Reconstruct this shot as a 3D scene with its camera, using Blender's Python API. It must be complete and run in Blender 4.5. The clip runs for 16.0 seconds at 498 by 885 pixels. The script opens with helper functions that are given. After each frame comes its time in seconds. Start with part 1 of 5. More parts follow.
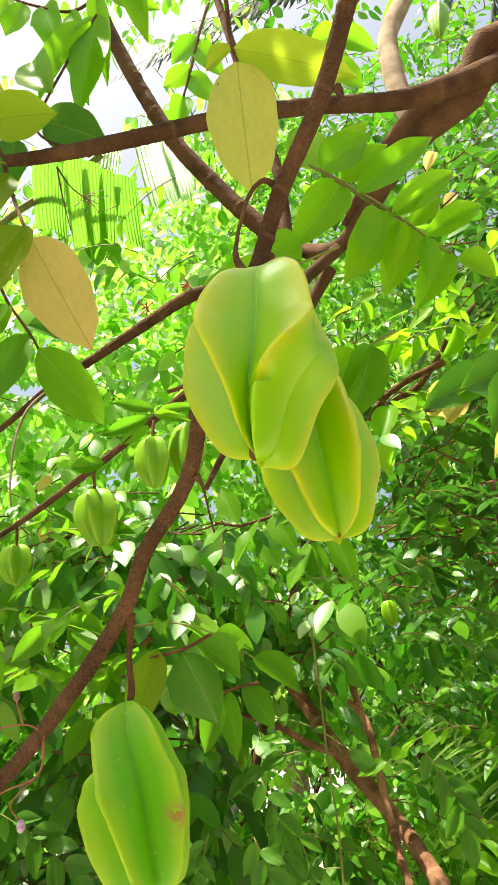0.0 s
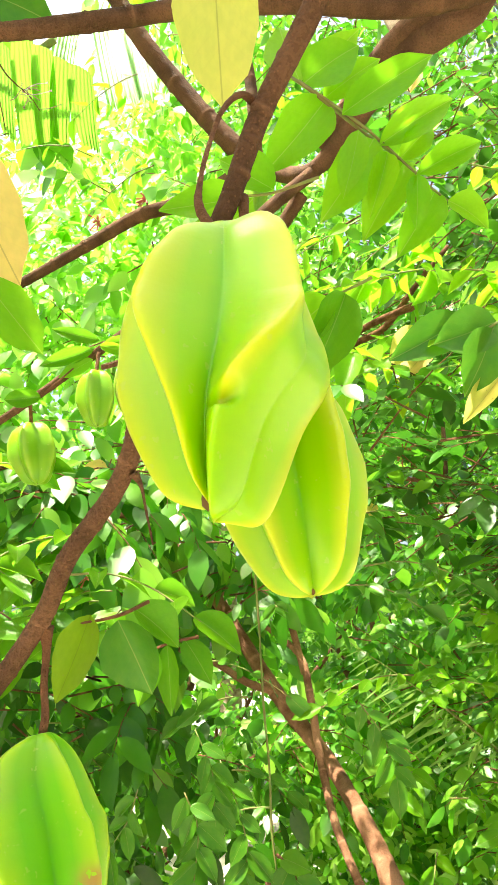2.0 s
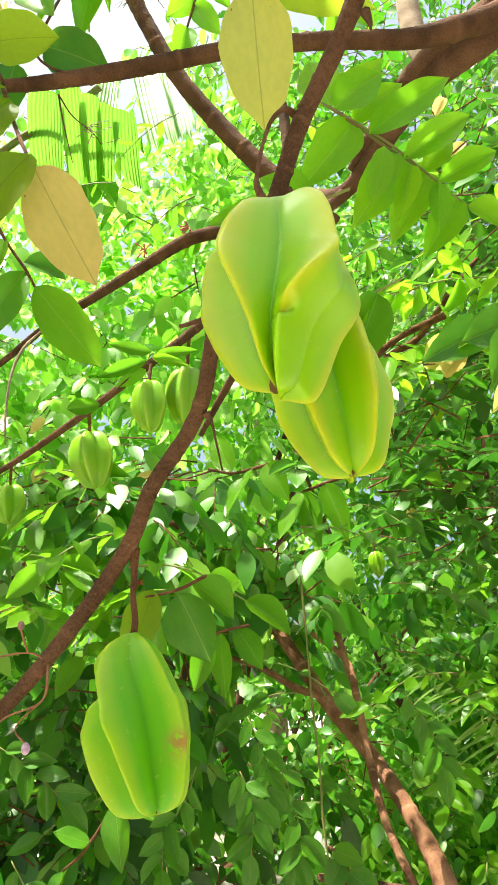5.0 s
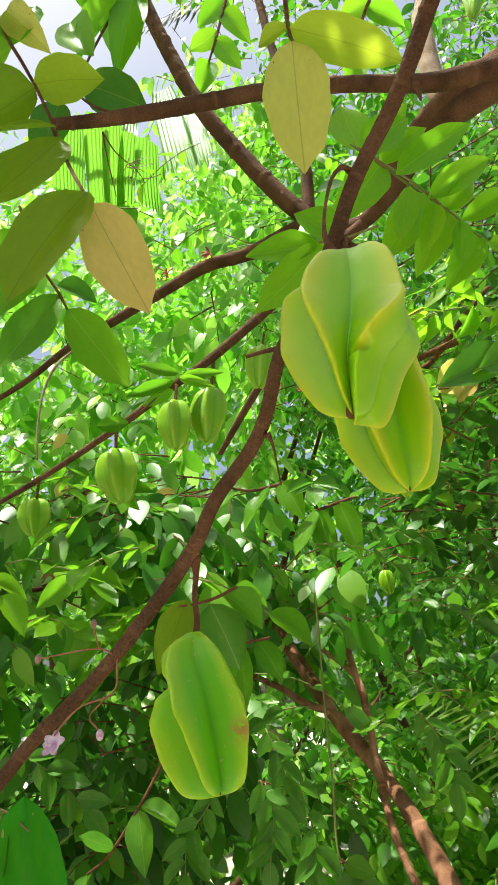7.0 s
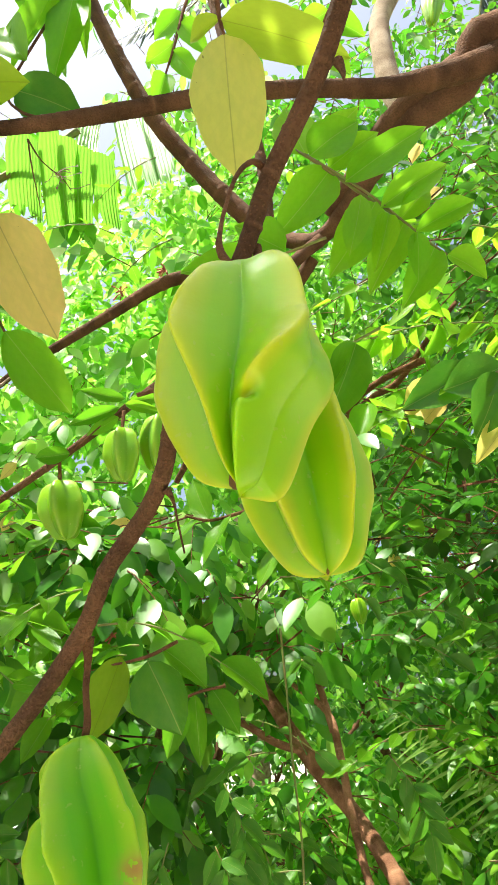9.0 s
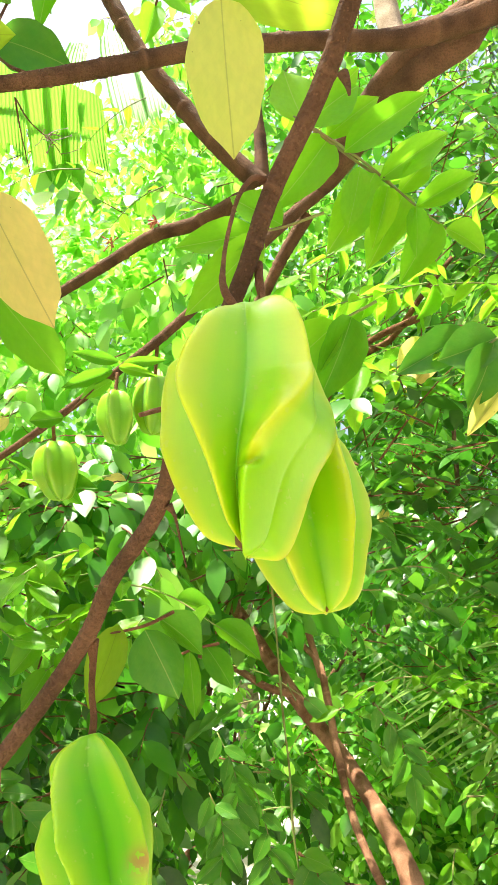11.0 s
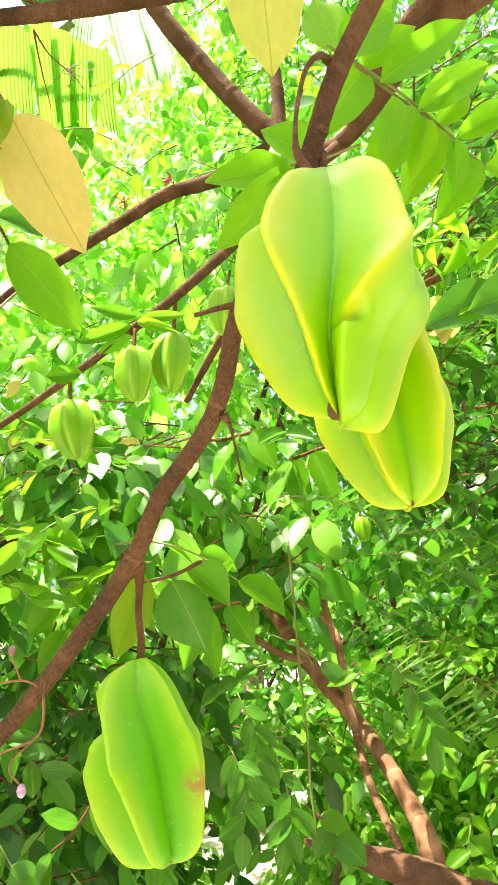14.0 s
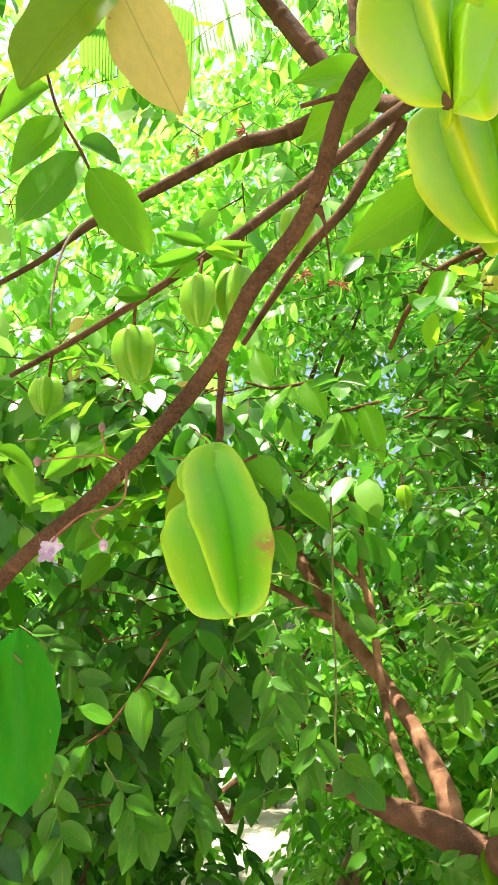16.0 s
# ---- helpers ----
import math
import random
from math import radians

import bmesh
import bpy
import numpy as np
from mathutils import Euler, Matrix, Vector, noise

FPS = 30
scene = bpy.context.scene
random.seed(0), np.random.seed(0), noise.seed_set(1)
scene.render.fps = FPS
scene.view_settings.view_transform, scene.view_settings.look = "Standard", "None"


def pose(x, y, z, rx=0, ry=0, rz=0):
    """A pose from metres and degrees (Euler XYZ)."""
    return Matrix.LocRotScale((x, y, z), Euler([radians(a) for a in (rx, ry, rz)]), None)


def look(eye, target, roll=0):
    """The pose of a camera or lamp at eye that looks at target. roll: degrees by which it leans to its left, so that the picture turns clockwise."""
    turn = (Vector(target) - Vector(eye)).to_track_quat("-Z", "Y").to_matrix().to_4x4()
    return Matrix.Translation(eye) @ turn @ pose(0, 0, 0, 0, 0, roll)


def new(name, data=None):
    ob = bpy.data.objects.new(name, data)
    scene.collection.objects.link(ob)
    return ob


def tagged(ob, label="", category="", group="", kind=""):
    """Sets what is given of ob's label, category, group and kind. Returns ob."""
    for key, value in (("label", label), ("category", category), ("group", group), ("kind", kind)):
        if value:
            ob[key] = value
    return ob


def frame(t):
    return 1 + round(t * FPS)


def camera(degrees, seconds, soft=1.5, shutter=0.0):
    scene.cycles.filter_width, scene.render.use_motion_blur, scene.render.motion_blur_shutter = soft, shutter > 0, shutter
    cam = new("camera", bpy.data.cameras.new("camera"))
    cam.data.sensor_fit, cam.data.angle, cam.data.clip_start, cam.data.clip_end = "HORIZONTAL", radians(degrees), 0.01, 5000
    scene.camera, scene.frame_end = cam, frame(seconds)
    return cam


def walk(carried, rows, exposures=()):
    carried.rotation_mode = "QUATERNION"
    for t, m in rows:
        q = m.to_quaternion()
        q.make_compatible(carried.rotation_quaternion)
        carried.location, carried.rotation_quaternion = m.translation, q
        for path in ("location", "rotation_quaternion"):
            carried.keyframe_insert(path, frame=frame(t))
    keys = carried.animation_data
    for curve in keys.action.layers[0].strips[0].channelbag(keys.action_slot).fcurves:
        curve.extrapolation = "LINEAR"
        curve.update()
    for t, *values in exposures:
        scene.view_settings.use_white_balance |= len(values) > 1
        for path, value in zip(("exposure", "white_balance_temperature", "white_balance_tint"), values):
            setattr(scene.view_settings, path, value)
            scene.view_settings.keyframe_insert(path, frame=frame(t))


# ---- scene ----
cam = camera(39.9, 16.0, soft=0.6)
PATH = [
    (0, (0.03, 0.117, 1.616), (-0.147, 1.916, 2.471), -4.5),
    (0.5, (0.04, 0.14, 1.634), (-0.156, 1.972, 2.412), -4.8),
    (1, (0.04, 0.147, 1.66), (-0.023, 2.039, 2.303), -4.3),
    (1.5, (0.03, 0.166, 1.669), (0.015, 2.1, 2.179), -3.5),
    (2, (0.026, 0.163, 1.668), (-0.028, 2.059, 2.302), -2.6),
    (2.5, (0.031, 0.165, 1.655), (0.016, 2.061, 2.292), -5.1),
    (3, (0.017, 0.176, 1.628), (-0.093, 2.063, 2.282), -3.0),
    (3.5, (0.036, 0.134, 1.615), (-0.137, 1.986, 2.351), -2.1),
    (3.7, (0.034, 0.13, 1.616), (-0.171, 1.996, 2.305), -3.6),
    (5.8, (0.013, 0.095, 1.6), (-0.132, 1.945, 2.346), -2.4),
    (6, (0.011, 0.086, 1.597), (-0.146, 1.934, 2.345), -2.4),
    (6.5, (0.005, 0.075, 1.601), (-0.171, 1.918, 2.359), -2.0),
    (7, (-0.005, 0.083, 1.599), (-0.167, 1.92, 2.375), -2.0),
    (7.5, (-0.01, 0.104, 1.602), (-0.113, 1.933, 2.404), -2.2),
    (8, (0.005, 0.115, 1.609), (-0.073, 1.935, 2.434), -3.0),
    (8.5, (0.02, 0.128, 1.624), (-0.082, 1.943, 2.458), -3.0),
    (9, (0.026, 0.141, 1.639), (-0.074, 1.964, 2.455), -3.7),
    (9.5, (0.028, 0.158, 1.653), (-0.056, 2.007, 2.411), -4.8),
    (10, (0.016, 0.154, 1.659), (-0.073, 2.033, 2.338), -3.4),
    (10.2, (0.021, 0.144, 1.664), (-0.066, 2.034, 2.309), -3.2),
    (12.3, (0.026, 0.117, 1.67), (-0.059, 2.006, 2.32), -4.4),
    (12.5, (0.025, 0.119, 1.669), (-0.063, 2.008, 2.321), -4.2),
    (13, (0.016, 0.123, 1.665), (-0.088, 2.02, 2.289), -4.0),
    (13.5, (0.005, 0.132, 1.66), (-0.092, 2.031, 2.281), -3.9),
    (14, (-0.001, 0.148, 1.647), (-0.101, 2.055, 2.24), -3.4),
    (14.5, (-0.019, 0.167, 1.628), (-0.162, 2.085, 2.176), -2.2),
    (15, (-0.045, 0.177, 1.615), (-0.222, 2.102, 2.128), -0.8),
    (15.5, (-0.04, 0.183, 1.596), (-0.243, 2.11, 2.092), -0.1),
    (16, (-0.022, 0.154, 1.555), (-0.233, 2.051, 2.15), 2.2),
]
walk(cam, [(t, look(eye, target, roll)) for t, eye, target, roll in PATH], [(t, e - 0.13, k - 350, 4) for t, e, k in ((0, 1.38, 7500), (0.5, 1.60, 7500), (1, 2.0, 7400), (1.5, 2.22, 7400), (2, 2.18, 7400), (2.5, 2.1, 7300), (3, 1.95, 7200), (3.5, 1.8, 7100), (6, 1.4, 7000), (6.5, 1.19, 6900), (7, 1.06, 6900), (7.5, 1.16, 6900), (8, 1.22, 6900), (8.5, 1.30, 6900), (9, 1.47, 6900), (9.5, 1.60, 6900), (10, 1.74, 6900), (12.5, 2.3, 7200), (13.5, 2.4, 7300), (14, 2.15, 7300), (14.5, 2.0, 7300), (15, 1.74, 7200), (15.5, 1.58, 7000), (16, 1.74, 6900))])


# ---- light ----
def sky_and_sun(elevation, turn, sun_strength, sky_strength):
    world = bpy.data.worlds.new("sky")
    scene.world = world
    world.use_nodes = True
    tree = world.node_tree
    sky = tree.nodes.new("ShaderNodeTexSky")
    sky.sky_type, sky.sun_disc = "NISHITA", False
    sky.sun_elevation, sky.sun_rotation = radians(elevation), radians(turn)
    sky.air_density, sky.dust_density, sky.ozone_density = 1.0, 8.0, 1.0
    ground = tree.nodes["Background"]
    tree.links.new(sky.outputs[0], ground.inputs[0])
    ground.inputs[1].default_value = sky_strength
    lamp = bpy.data.lights.new("sun", "SUN")
    lamp.energy, lamp.angle, lamp.color = sun_strength, radians(0.6), (1.0, 0.95, 0.86)
    # the sun stands at this elevation, turned clockwise from +y
    a, e = radians(turn), radians(elevation)
    way = Vector((math.sin(a) * math.cos(e), math.cos(a) * math.cos(e), math.sin(e)))
    sun = new("sun", lamp)
    sun.matrix_world = look(way * 50, (0, 0, 0))


sky_and_sun(72.0, -115.0, 5.0, 0.115)


# ---- materials ----
def nodes_of(name):
    mat = bpy.data.materials.new(name)
    mat.use_nodes = True
    tree = mat.node_tree
    return mat, tree, tree.nodes["Principled BSDF"], tree.nodes["Material Output"]


def ramp(tree, value, stops):
    node = tree.nodes.new("ShaderNodeValToRGB")
    cr = node.color_ramp
    cr.elements[0].position, cr.elements[0].color = stops[0][0], (*stops[0][1], 1)
    cr.elements[1].position, cr.elements[1].color = stops[-1][0], (*stops[-1][1], 1)
    for pos, col in stops[1:-1]:
        cr.elements.new(pos).color = (*col, 1)
    tree.links.new(value, node.inputs[0])
    return node.outputs[0]


def noise_node(tree, scale, detail=3.0, coords="Object"):
    co = tree.nodes.new("ShaderNodeTexCoord")
    n = tree.nodes.new("ShaderNodeTexNoise")
    n.inputs["Scale"].default_value, n.inputs["Detail"].default_value = scale, detail
    tree.links.new(co.outputs[coords], n.inputs["Vector"])
    return n.outputs["Fac"]


def mix_colour(tree, a, b, fac, mode="MIX"):
    n = tree.nodes.new("ShaderNodeMix")
    n.data_type, n.blend_type = "RGBA", mode
    for socket, value in ((n.inputs["Factor"], fac), (n.inputs["A"], a), (n.inputs["B"], b)):
        if isinstance(value, (int, float)):
            socket.default_value = value
        elif isinstance(value, tuple):
            socket.default_value = (*value, 1)
        else:
            tree.links.new(value, socket)
    return n.outputs["Result"]


def math_node(tree, op, a, b=0.0):
    n = tree.nodes.new("ShaderNodeMath")
    n.operation = op
    for i, value in enumerate((a, b)):
        if isinstance(value, (int, float)):
            n.inputs[i].default_value = value
        else:
            tree.links.new(value, n.inputs[i])
    return n.outputs[0]


def bump(tree, bsdf, height, strength, distance):
    n = tree.nodes.new("ShaderNodeBump")
    n.inputs["Strength"].default_value, n.inputs["Distance"].default_value = strength, distance
    tree.links.new(height, n.inputs["Height"])
    for b in bsdf:
        tree.links.new(n.outputs[0], b.inputs["Normal"])


def leaf_material(name, stops, through_light=0.45, rough=0.36, shine=0.5, veins=False, rib=(0.42, 0.40, 0.10), ribs=0.26, spots=None, per_island=True, glow=1.6):
    """A thin leaf: a glossy upper skin and light that comes through from behind."""
    mat, tree, skin, out = nodes_of(name)
    geo = tree.nodes.new("ShaderNodeNewGeometry")
    info = tree.nodes.new("ShaderNodeObjectInfo")
    pick = geo.outputs["Random Per Island"] if per_island else info.outputs["Random"]
    colour = ramp(tree, pick, stops)
    mottle = noise_node(tree, 90.0 if per_island else 3.5, 4.0)
    colour = mix_colour(tree, colour, mix_colour(tree, colour, (0.26, 0.34, 0.015), 0.15 if per_island else 0.40), math_node(tree, "MULTIPLY", mottle, 0.8))
    if veins:
        blotch = ramp(tree, noise_node(tree, 11.0, 5.0), [(0.40, (0.78, 0.82, 0.78)), (0.62, (1.05, 1.05, 1.05))])
        colour = mix_colour(tree, colour, blotch, 0.22, "MULTIPLY")
    if veins:
        uv = tree.nodes.new("ShaderNodeUVMap")
        sep = tree.nodes.new("ShaderNodeSeparateXYZ")
        tree.links.new(uv.outputs[0], sep.inputs[0])
        side = math_node(tree, "ABSOLUTE", math_node(tree, "SUBTRACT", sep.outputs[0], 0.5))
        mid = math_node(tree, "LESS_THAN", side, 0.009)
        run = math_node(tree, "SUBTRACT", math_node(tree, "MULTIPLY", sep.outputs[1], 8.0), math_node(tree, "MULTIPLY", side, 5.0))
        saw = math_node(tree, "FRACT", run)
        side_rib = math_node(tree, "LESS_THAN", math_node(tree, "ABSOLUTE", math_node(tree, "SUBTRACT", saw, 0.5)), 0.05)
        lines = math_node(tree, "MAXIMUM", mid, math_node(tree, "MULTIPLY", side_rib, 0.06))
        colour = mix_colour(tree, colour, mix_colour(tree, colour, rib, ribs), lines)
        bump(tree, [skin], math_node(tree, "ADD", math_node(tree, "MULTIPLY", lines, -0.6), noise_node(tree, 14.0, 3.0)), 0.25, 0.002)
    if spots:
        dots = tree.nodes.new("ShaderNodeTexVoronoi")
        dots.inputs["Scale"].default_value = 6.0
        co = tree.nodes.new("ShaderNodeTexCoord")
        tree.links.new(co.outputs["Object"], dots.inputs["Vector"])
        near = math_node(tree, "LESS_THAN", math_node(tree, "ADD", dots.outputs["Distance"], math_node(tree, "MULTIPLY", noise_node(tree, 2.5), 0.5)), 0.335)
        colour = mix_colour(tree, colour, spots, near)
    tree.links.new(colour, skin.inputs["Base Color"])
    skin.inputs["Roughness"].default_value = rough
    skin.inputs["Specular IOR Level"].default_value = shine
    back = tree.nodes.new("ShaderNodeBsdfTranslucent")
    lit = mix_colour(tree, colour, (glow * 1.0, glow * 1.0, glow * 1.5), 1.0, "MULTIPLY")
    tree.links.new(lit, back.inputs["Color"])
    both = tree.nodes.new("ShaderNodeMixShader")
    both.inputs[0].default_value = through_light
    tree.links.new(skin.outputs[0], both.inputs[1])
    tree.links.new(back.outputs[0], both.inputs[2])
    tree.links.new(both.outputs[0], out.inputs["Surface"])
    return mat


def bark_material(name, dark, light, scale=60.0):
    """Thin rough bark: blotches, fine grain, and small pale pores."""
    mat, tree, skin, out = nodes_of(name)
    patches = noise_node(tree, scale * 0.45, 5.0)
    grain = noise_node(tree, scale * 9.0, 6.0)
    colour = ramp(tree, patches, [(0.30, dark), (0.70, light)])
    colour = mix_colour(tree, colour, tuple(c * 0.45 for c in dark), math_node(tree, "MULTIPLY", math_node(tree, "LESS_THAN", grain, 0.46), 0.25))
    pores = tree.nodes.new("ShaderNodeTexVoronoi")
    pores.inputs["Scale"].default_value = scale * 7.0
    co = tree.nodes.new("ShaderNodeTexCoord")
    tree.links.new(co.outputs["Object"], pores.inputs["Vector"])
    pore = math_node(tree, "LESS_THAN", math_node(tree, "ADD", pores.outputs["Distance"], math_node(tree, "MULTIPLY", grain, 0.35)), 0.36)
    colour = mix_colour(tree, colour, (light[0] * 1.5, light[1] * 1.4, light[2] * 1.3), math_node(tree, "MULTIPLY", pore, 0.28))
    ring = tree.nodes.new("ShaderNodeAttribute")
    ring.attribute_name = "ring"
    colour = mix_colour(tree, colour, (light[0] * 1.7, light[1] * 1.75, light[2] * 1.8), math_node(tree, "MULTIPLY", ring.outputs["Fac"], 0.35))
    tree.links.new(colour, skin.inputs["Base Color"])
    skin.inputs["Roughness"].default_value = 0.88
    skin.inputs["Specular IOR Level"].default_value = 0.15
    bump(tree, [skin], math_node(tree, "ADD", math_node(tree, "ADD", grain, math_node(tree, "MULTIPLY", pore, 0.5)), math_node(tree, "MULTIPLY", patches, 2.0)), 1.0, 0.0026)
    return mat


def fruit_material(name, flesh, valley, ridge):
    """Waxy star fruit skin: yellow along the ridges, deeper green down in the grooves."""
    mat, tree, skin, out = nodes_of(name)
    at = tree.nodes.new("ShaderNodeAttribute")
    at.attribute_name = "ridge"
    blotch = noise_node(tree, 60.0, 4.0)
    edge = math_node(tree, "ADD", at.outputs["Fac"], math_node(tree, "MULTIPLY", math_node(tree, "SUBTRACT", blotch, 0.5), 0.10))
    colour = ramp(tree, edge, [(0.0, valley), (0.40, flesh), (0.66, flesh), (0.95, ridge)])
    colour = mix_colour(tree, colour, (0.40, 0.46, 0.012), math_node(tree, "MULTIPLY", blotch, 0.16))
    tint = ramp(tree, noise_node(tree, 26.0, 2.0), [(0.42, (0, 0, 0)), (0.66, (0.6, 0.6, 0.6))])
    colour = mix_colour(tree, colour, mix_colour(tree, colour, (0.30, 0.40, 0.008), 0.5), tint)
    dots = math_node(tree, "GREATER_THAN", noise_node(tree, 300.0, 3.0), 0.68)
    colour = mix_colour(tree, colour, (0.38, 0.46, 0.10), math_node(tree, "MULTIPLY", dots, 0.35))
    scar = tree.nodes.new("ShaderNodeAttribute")
    scar.attribute_name = "scar"
    colour = mix_colour(tree, colour, (0.34, 0.20, 0.05), math_node(tree, "MULTIPLY", scar.outputs["Fac"], math_node(tree, "GREATER_THAN", noise_node(tree, 260.0), 0.42)))
    tree.links.new(colour, skin.inputs["Base Color"])
    skin.inputs["Roughness"].default_value = 0.33
    skin.inputs["Specular IOR Level"].default_value = 0.38
    skin.inputs["Subsurface Weight"].default_value = 0.55
    skin.inputs["Subsurface Radius"].default_value = (1.0, 0.9, 0.25)
    skin.inputs["Subsurface Scale"].default_value = 0.008
    bump(tree, [skin], noise_node(tree, 320.0, 3.0), 0.12, 0.0006)
    return mat


def plain(name, colour, rough=0.7, other=None, scale=40.0):
    mat, tree, skin, out = nodes_of(name)
    other = other or tuple(c * 0.6 for c in colour)
    tree.links.new(ramp(tree, noise_node(tree, scale, 4.0), [(0.35, other), (0.65, colour)]), skin.inputs["Base Color"])
    skin.inputs["Roughness"].default_value = rough
    return mat


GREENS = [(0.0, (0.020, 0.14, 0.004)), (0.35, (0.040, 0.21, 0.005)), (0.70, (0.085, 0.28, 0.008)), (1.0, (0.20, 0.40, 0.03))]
# dark shrub leaves; also puts shade into some of the tree's own leaves
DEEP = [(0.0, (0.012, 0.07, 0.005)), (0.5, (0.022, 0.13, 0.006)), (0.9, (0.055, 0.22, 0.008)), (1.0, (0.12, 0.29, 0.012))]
# paler yellow-green: the sun on the leaves is put into this colour
SUNLIT = [(0.0, (0.07, 0.26, 0.007)), (0.45, (0.14, 0.37, 0.015)), (0.80, (0.24, 0.45, 0.04)), (1.0, (0.40, 0.52, 0.13))]
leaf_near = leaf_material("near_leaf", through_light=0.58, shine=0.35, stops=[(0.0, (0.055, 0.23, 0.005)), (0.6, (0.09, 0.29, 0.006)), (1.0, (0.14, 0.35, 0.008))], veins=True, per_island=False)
# near leaf made brighter, with the light from behind put into its colour
leaf_backlit = leaf_material("backlit_leaf", through_light=0.62, shine=0.3, stops=[(0.0, (0.11, 0.33, 0.007)), (1.0, (0.20, 0.40, 0.010))], veins=True, per_island=False, glow=1.9)
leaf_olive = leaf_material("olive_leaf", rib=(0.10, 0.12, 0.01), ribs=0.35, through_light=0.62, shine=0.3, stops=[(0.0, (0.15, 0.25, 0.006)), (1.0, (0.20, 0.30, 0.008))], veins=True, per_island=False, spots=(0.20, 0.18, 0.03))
# dark green leaves; also colours the shade into low hanging ones
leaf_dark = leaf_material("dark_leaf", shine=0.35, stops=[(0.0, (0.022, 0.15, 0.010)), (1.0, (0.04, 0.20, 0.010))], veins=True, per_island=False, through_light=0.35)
leaf_spotted = leaf_material("spotted_leaf", rib=(0.03, 0.24, 0.02), ribs=0.5, stops=[(0.0, (0.006, 0.24, 0.010)), (1.0, (0.008, 0.26, 0.012))], veins=True, per_island=False, through_light=0.6, rough=0.4, shine=0.2, spots=(0.34, 0.24, 0.06))
leaf_yellow = leaf_material("yellow_leaf", rib=(0.22, 0.15, 0.02), ribs=0.35, through_light=0.62, shine=0.3, stops=[(0.0, (0.64, 0.53, 0.10)), (1.0, (0.67, 0.56, 0.11))], veins=True, per_island=False, spots=(0.30, 0.22, 0.03), glow=1.7)
leaf_lime = leaf_material("lime_leaf", rib=(0.16, 0.16, 0.01), ribs=0.35, through_light=0.62, shine=0.3, stops=[(0.0, (0.30, 0.40, 0.015)), (1.0, (0.35, 0.44, 0.02))], veins=True, per_island=False, glow=1.7)
leaf_tan = leaf_material("tan_leaf", rib=(0.20, 0.10, 0.03), ribs=0.35, through_light=0.62, shine=0.3, stops=[(0.0, (0.76, 0.50, 0.14)), (1.0, (0.78, 0.52, 0.15))], veins=True, per_island=False, spots=(0.36, 0.20, 0.05), glow=1.6)
leaf_glossy = leaf_material("glossy_leaf", [(0.0, (0.05, 0.22, 0.008)), (1.0, (0.09, 0.28, 0.01))], veins=True, per_island=False, rough=0.24)
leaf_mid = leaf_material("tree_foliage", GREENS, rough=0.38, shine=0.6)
leaf_sunlit = leaf_material("sunlit_foliage", SUNLIT, rough=0.40, shine=0.8, through_light=0.55, glow=1.9)
leaf_deep = leaf_material("dark_and_shaded_foliage", DEEP, through_light=0.35, rough=0.3, shine=0.4)
# almost black: the silhouette against the sky is put into the frond colour
frond_silhouette = leaf_material("frond_silhouette", [(0.0, (0.020, 0.045, 0.030)), (1.0, (0.045, 0.085, 0.050))], through_light=0.15)
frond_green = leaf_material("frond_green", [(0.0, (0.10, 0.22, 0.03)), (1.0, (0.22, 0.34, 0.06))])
blade_green = leaf_material("blade_green", [(0.0, (0.10, 0.36, 0.02)), (1.0, (0.20, 0.44, 0.03))], rough=0.3, through_light=0.5, glow=1.15)
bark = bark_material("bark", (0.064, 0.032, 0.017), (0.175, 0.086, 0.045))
# warm brown bark, lightened to carry the sun on the lower branches
bark_sunlit = bark_material("sunlit_bark", (0.16, 0.070, 0.036), (0.44, 0.225, 0.13))
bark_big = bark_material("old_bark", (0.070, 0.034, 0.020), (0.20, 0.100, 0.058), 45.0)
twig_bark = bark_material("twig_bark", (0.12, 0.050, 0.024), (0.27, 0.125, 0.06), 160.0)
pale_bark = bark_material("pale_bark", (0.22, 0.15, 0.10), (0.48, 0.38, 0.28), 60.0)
green_stalk = plain("green_stalk", (0.16, 0.22, 0.04), 0.6, (0.16, 0.12, 0.03))
fruit_skin = fruit_material("fruit_skin", (0.24, 0.51, 0.004), (0.14, 0.43, 0.004), (0.45, 0.53, 0.014))
fruit_green = fruit_material("green_fruit_skin", (0.11, 0.43, 0.004), (0.06, 0.34, 0.004), (0.28, 0.50, 0.012))
fruit_young = fruit_material("young_fruit_skin", (0.15, 0.38, 0.010), (0.12, 0.34, 0.008), (0.24, 0.44, 0.04))
fruit_scar = plain("fruit_scar", (0.16, 0.08, 0.02), 0.9)
petal_pink = plain("petal_pink", (0.46, 0.22, 0.40), 0.6, (0.70, 0.58, 0.66), 300.0)
flower_red = plain("flower_red", (0.50, 0.12, 0.08), 0.7, (0.38, 0.10, 0.05), 300.0)
flower_stalk = plain("flower_stalk", (0.34, 0.14, 0.06), 0.7, (0.22, 0.08, 0.04), 300.0)
flower_dry = plain("flower_dry", (0.36, 0.20, 0.20), 0.8, (0.24, 0.12, 0.10), 300.0)
dry_leaf = plain("dry_leaf", (0.52, 0.34, 0.28), 0.85, (0.32, 0.17, 0.13), 25.0)
soil = plain("soil", (0.44, 0.40, 0.33), 0.95, (0.30, 0.26, 0.20), 1.3)


# ---- mesh helpers ----
def part(name, bm, material, parent=None, label=""):
    """Links a bmesh as one mesh object under a thing or a part."""
    mesh = bpy.data.meshes.new(name)
    bm.to_mesh(mesh)
    bm.free()
    return mesh_part(name, mesh, material, parent, label)


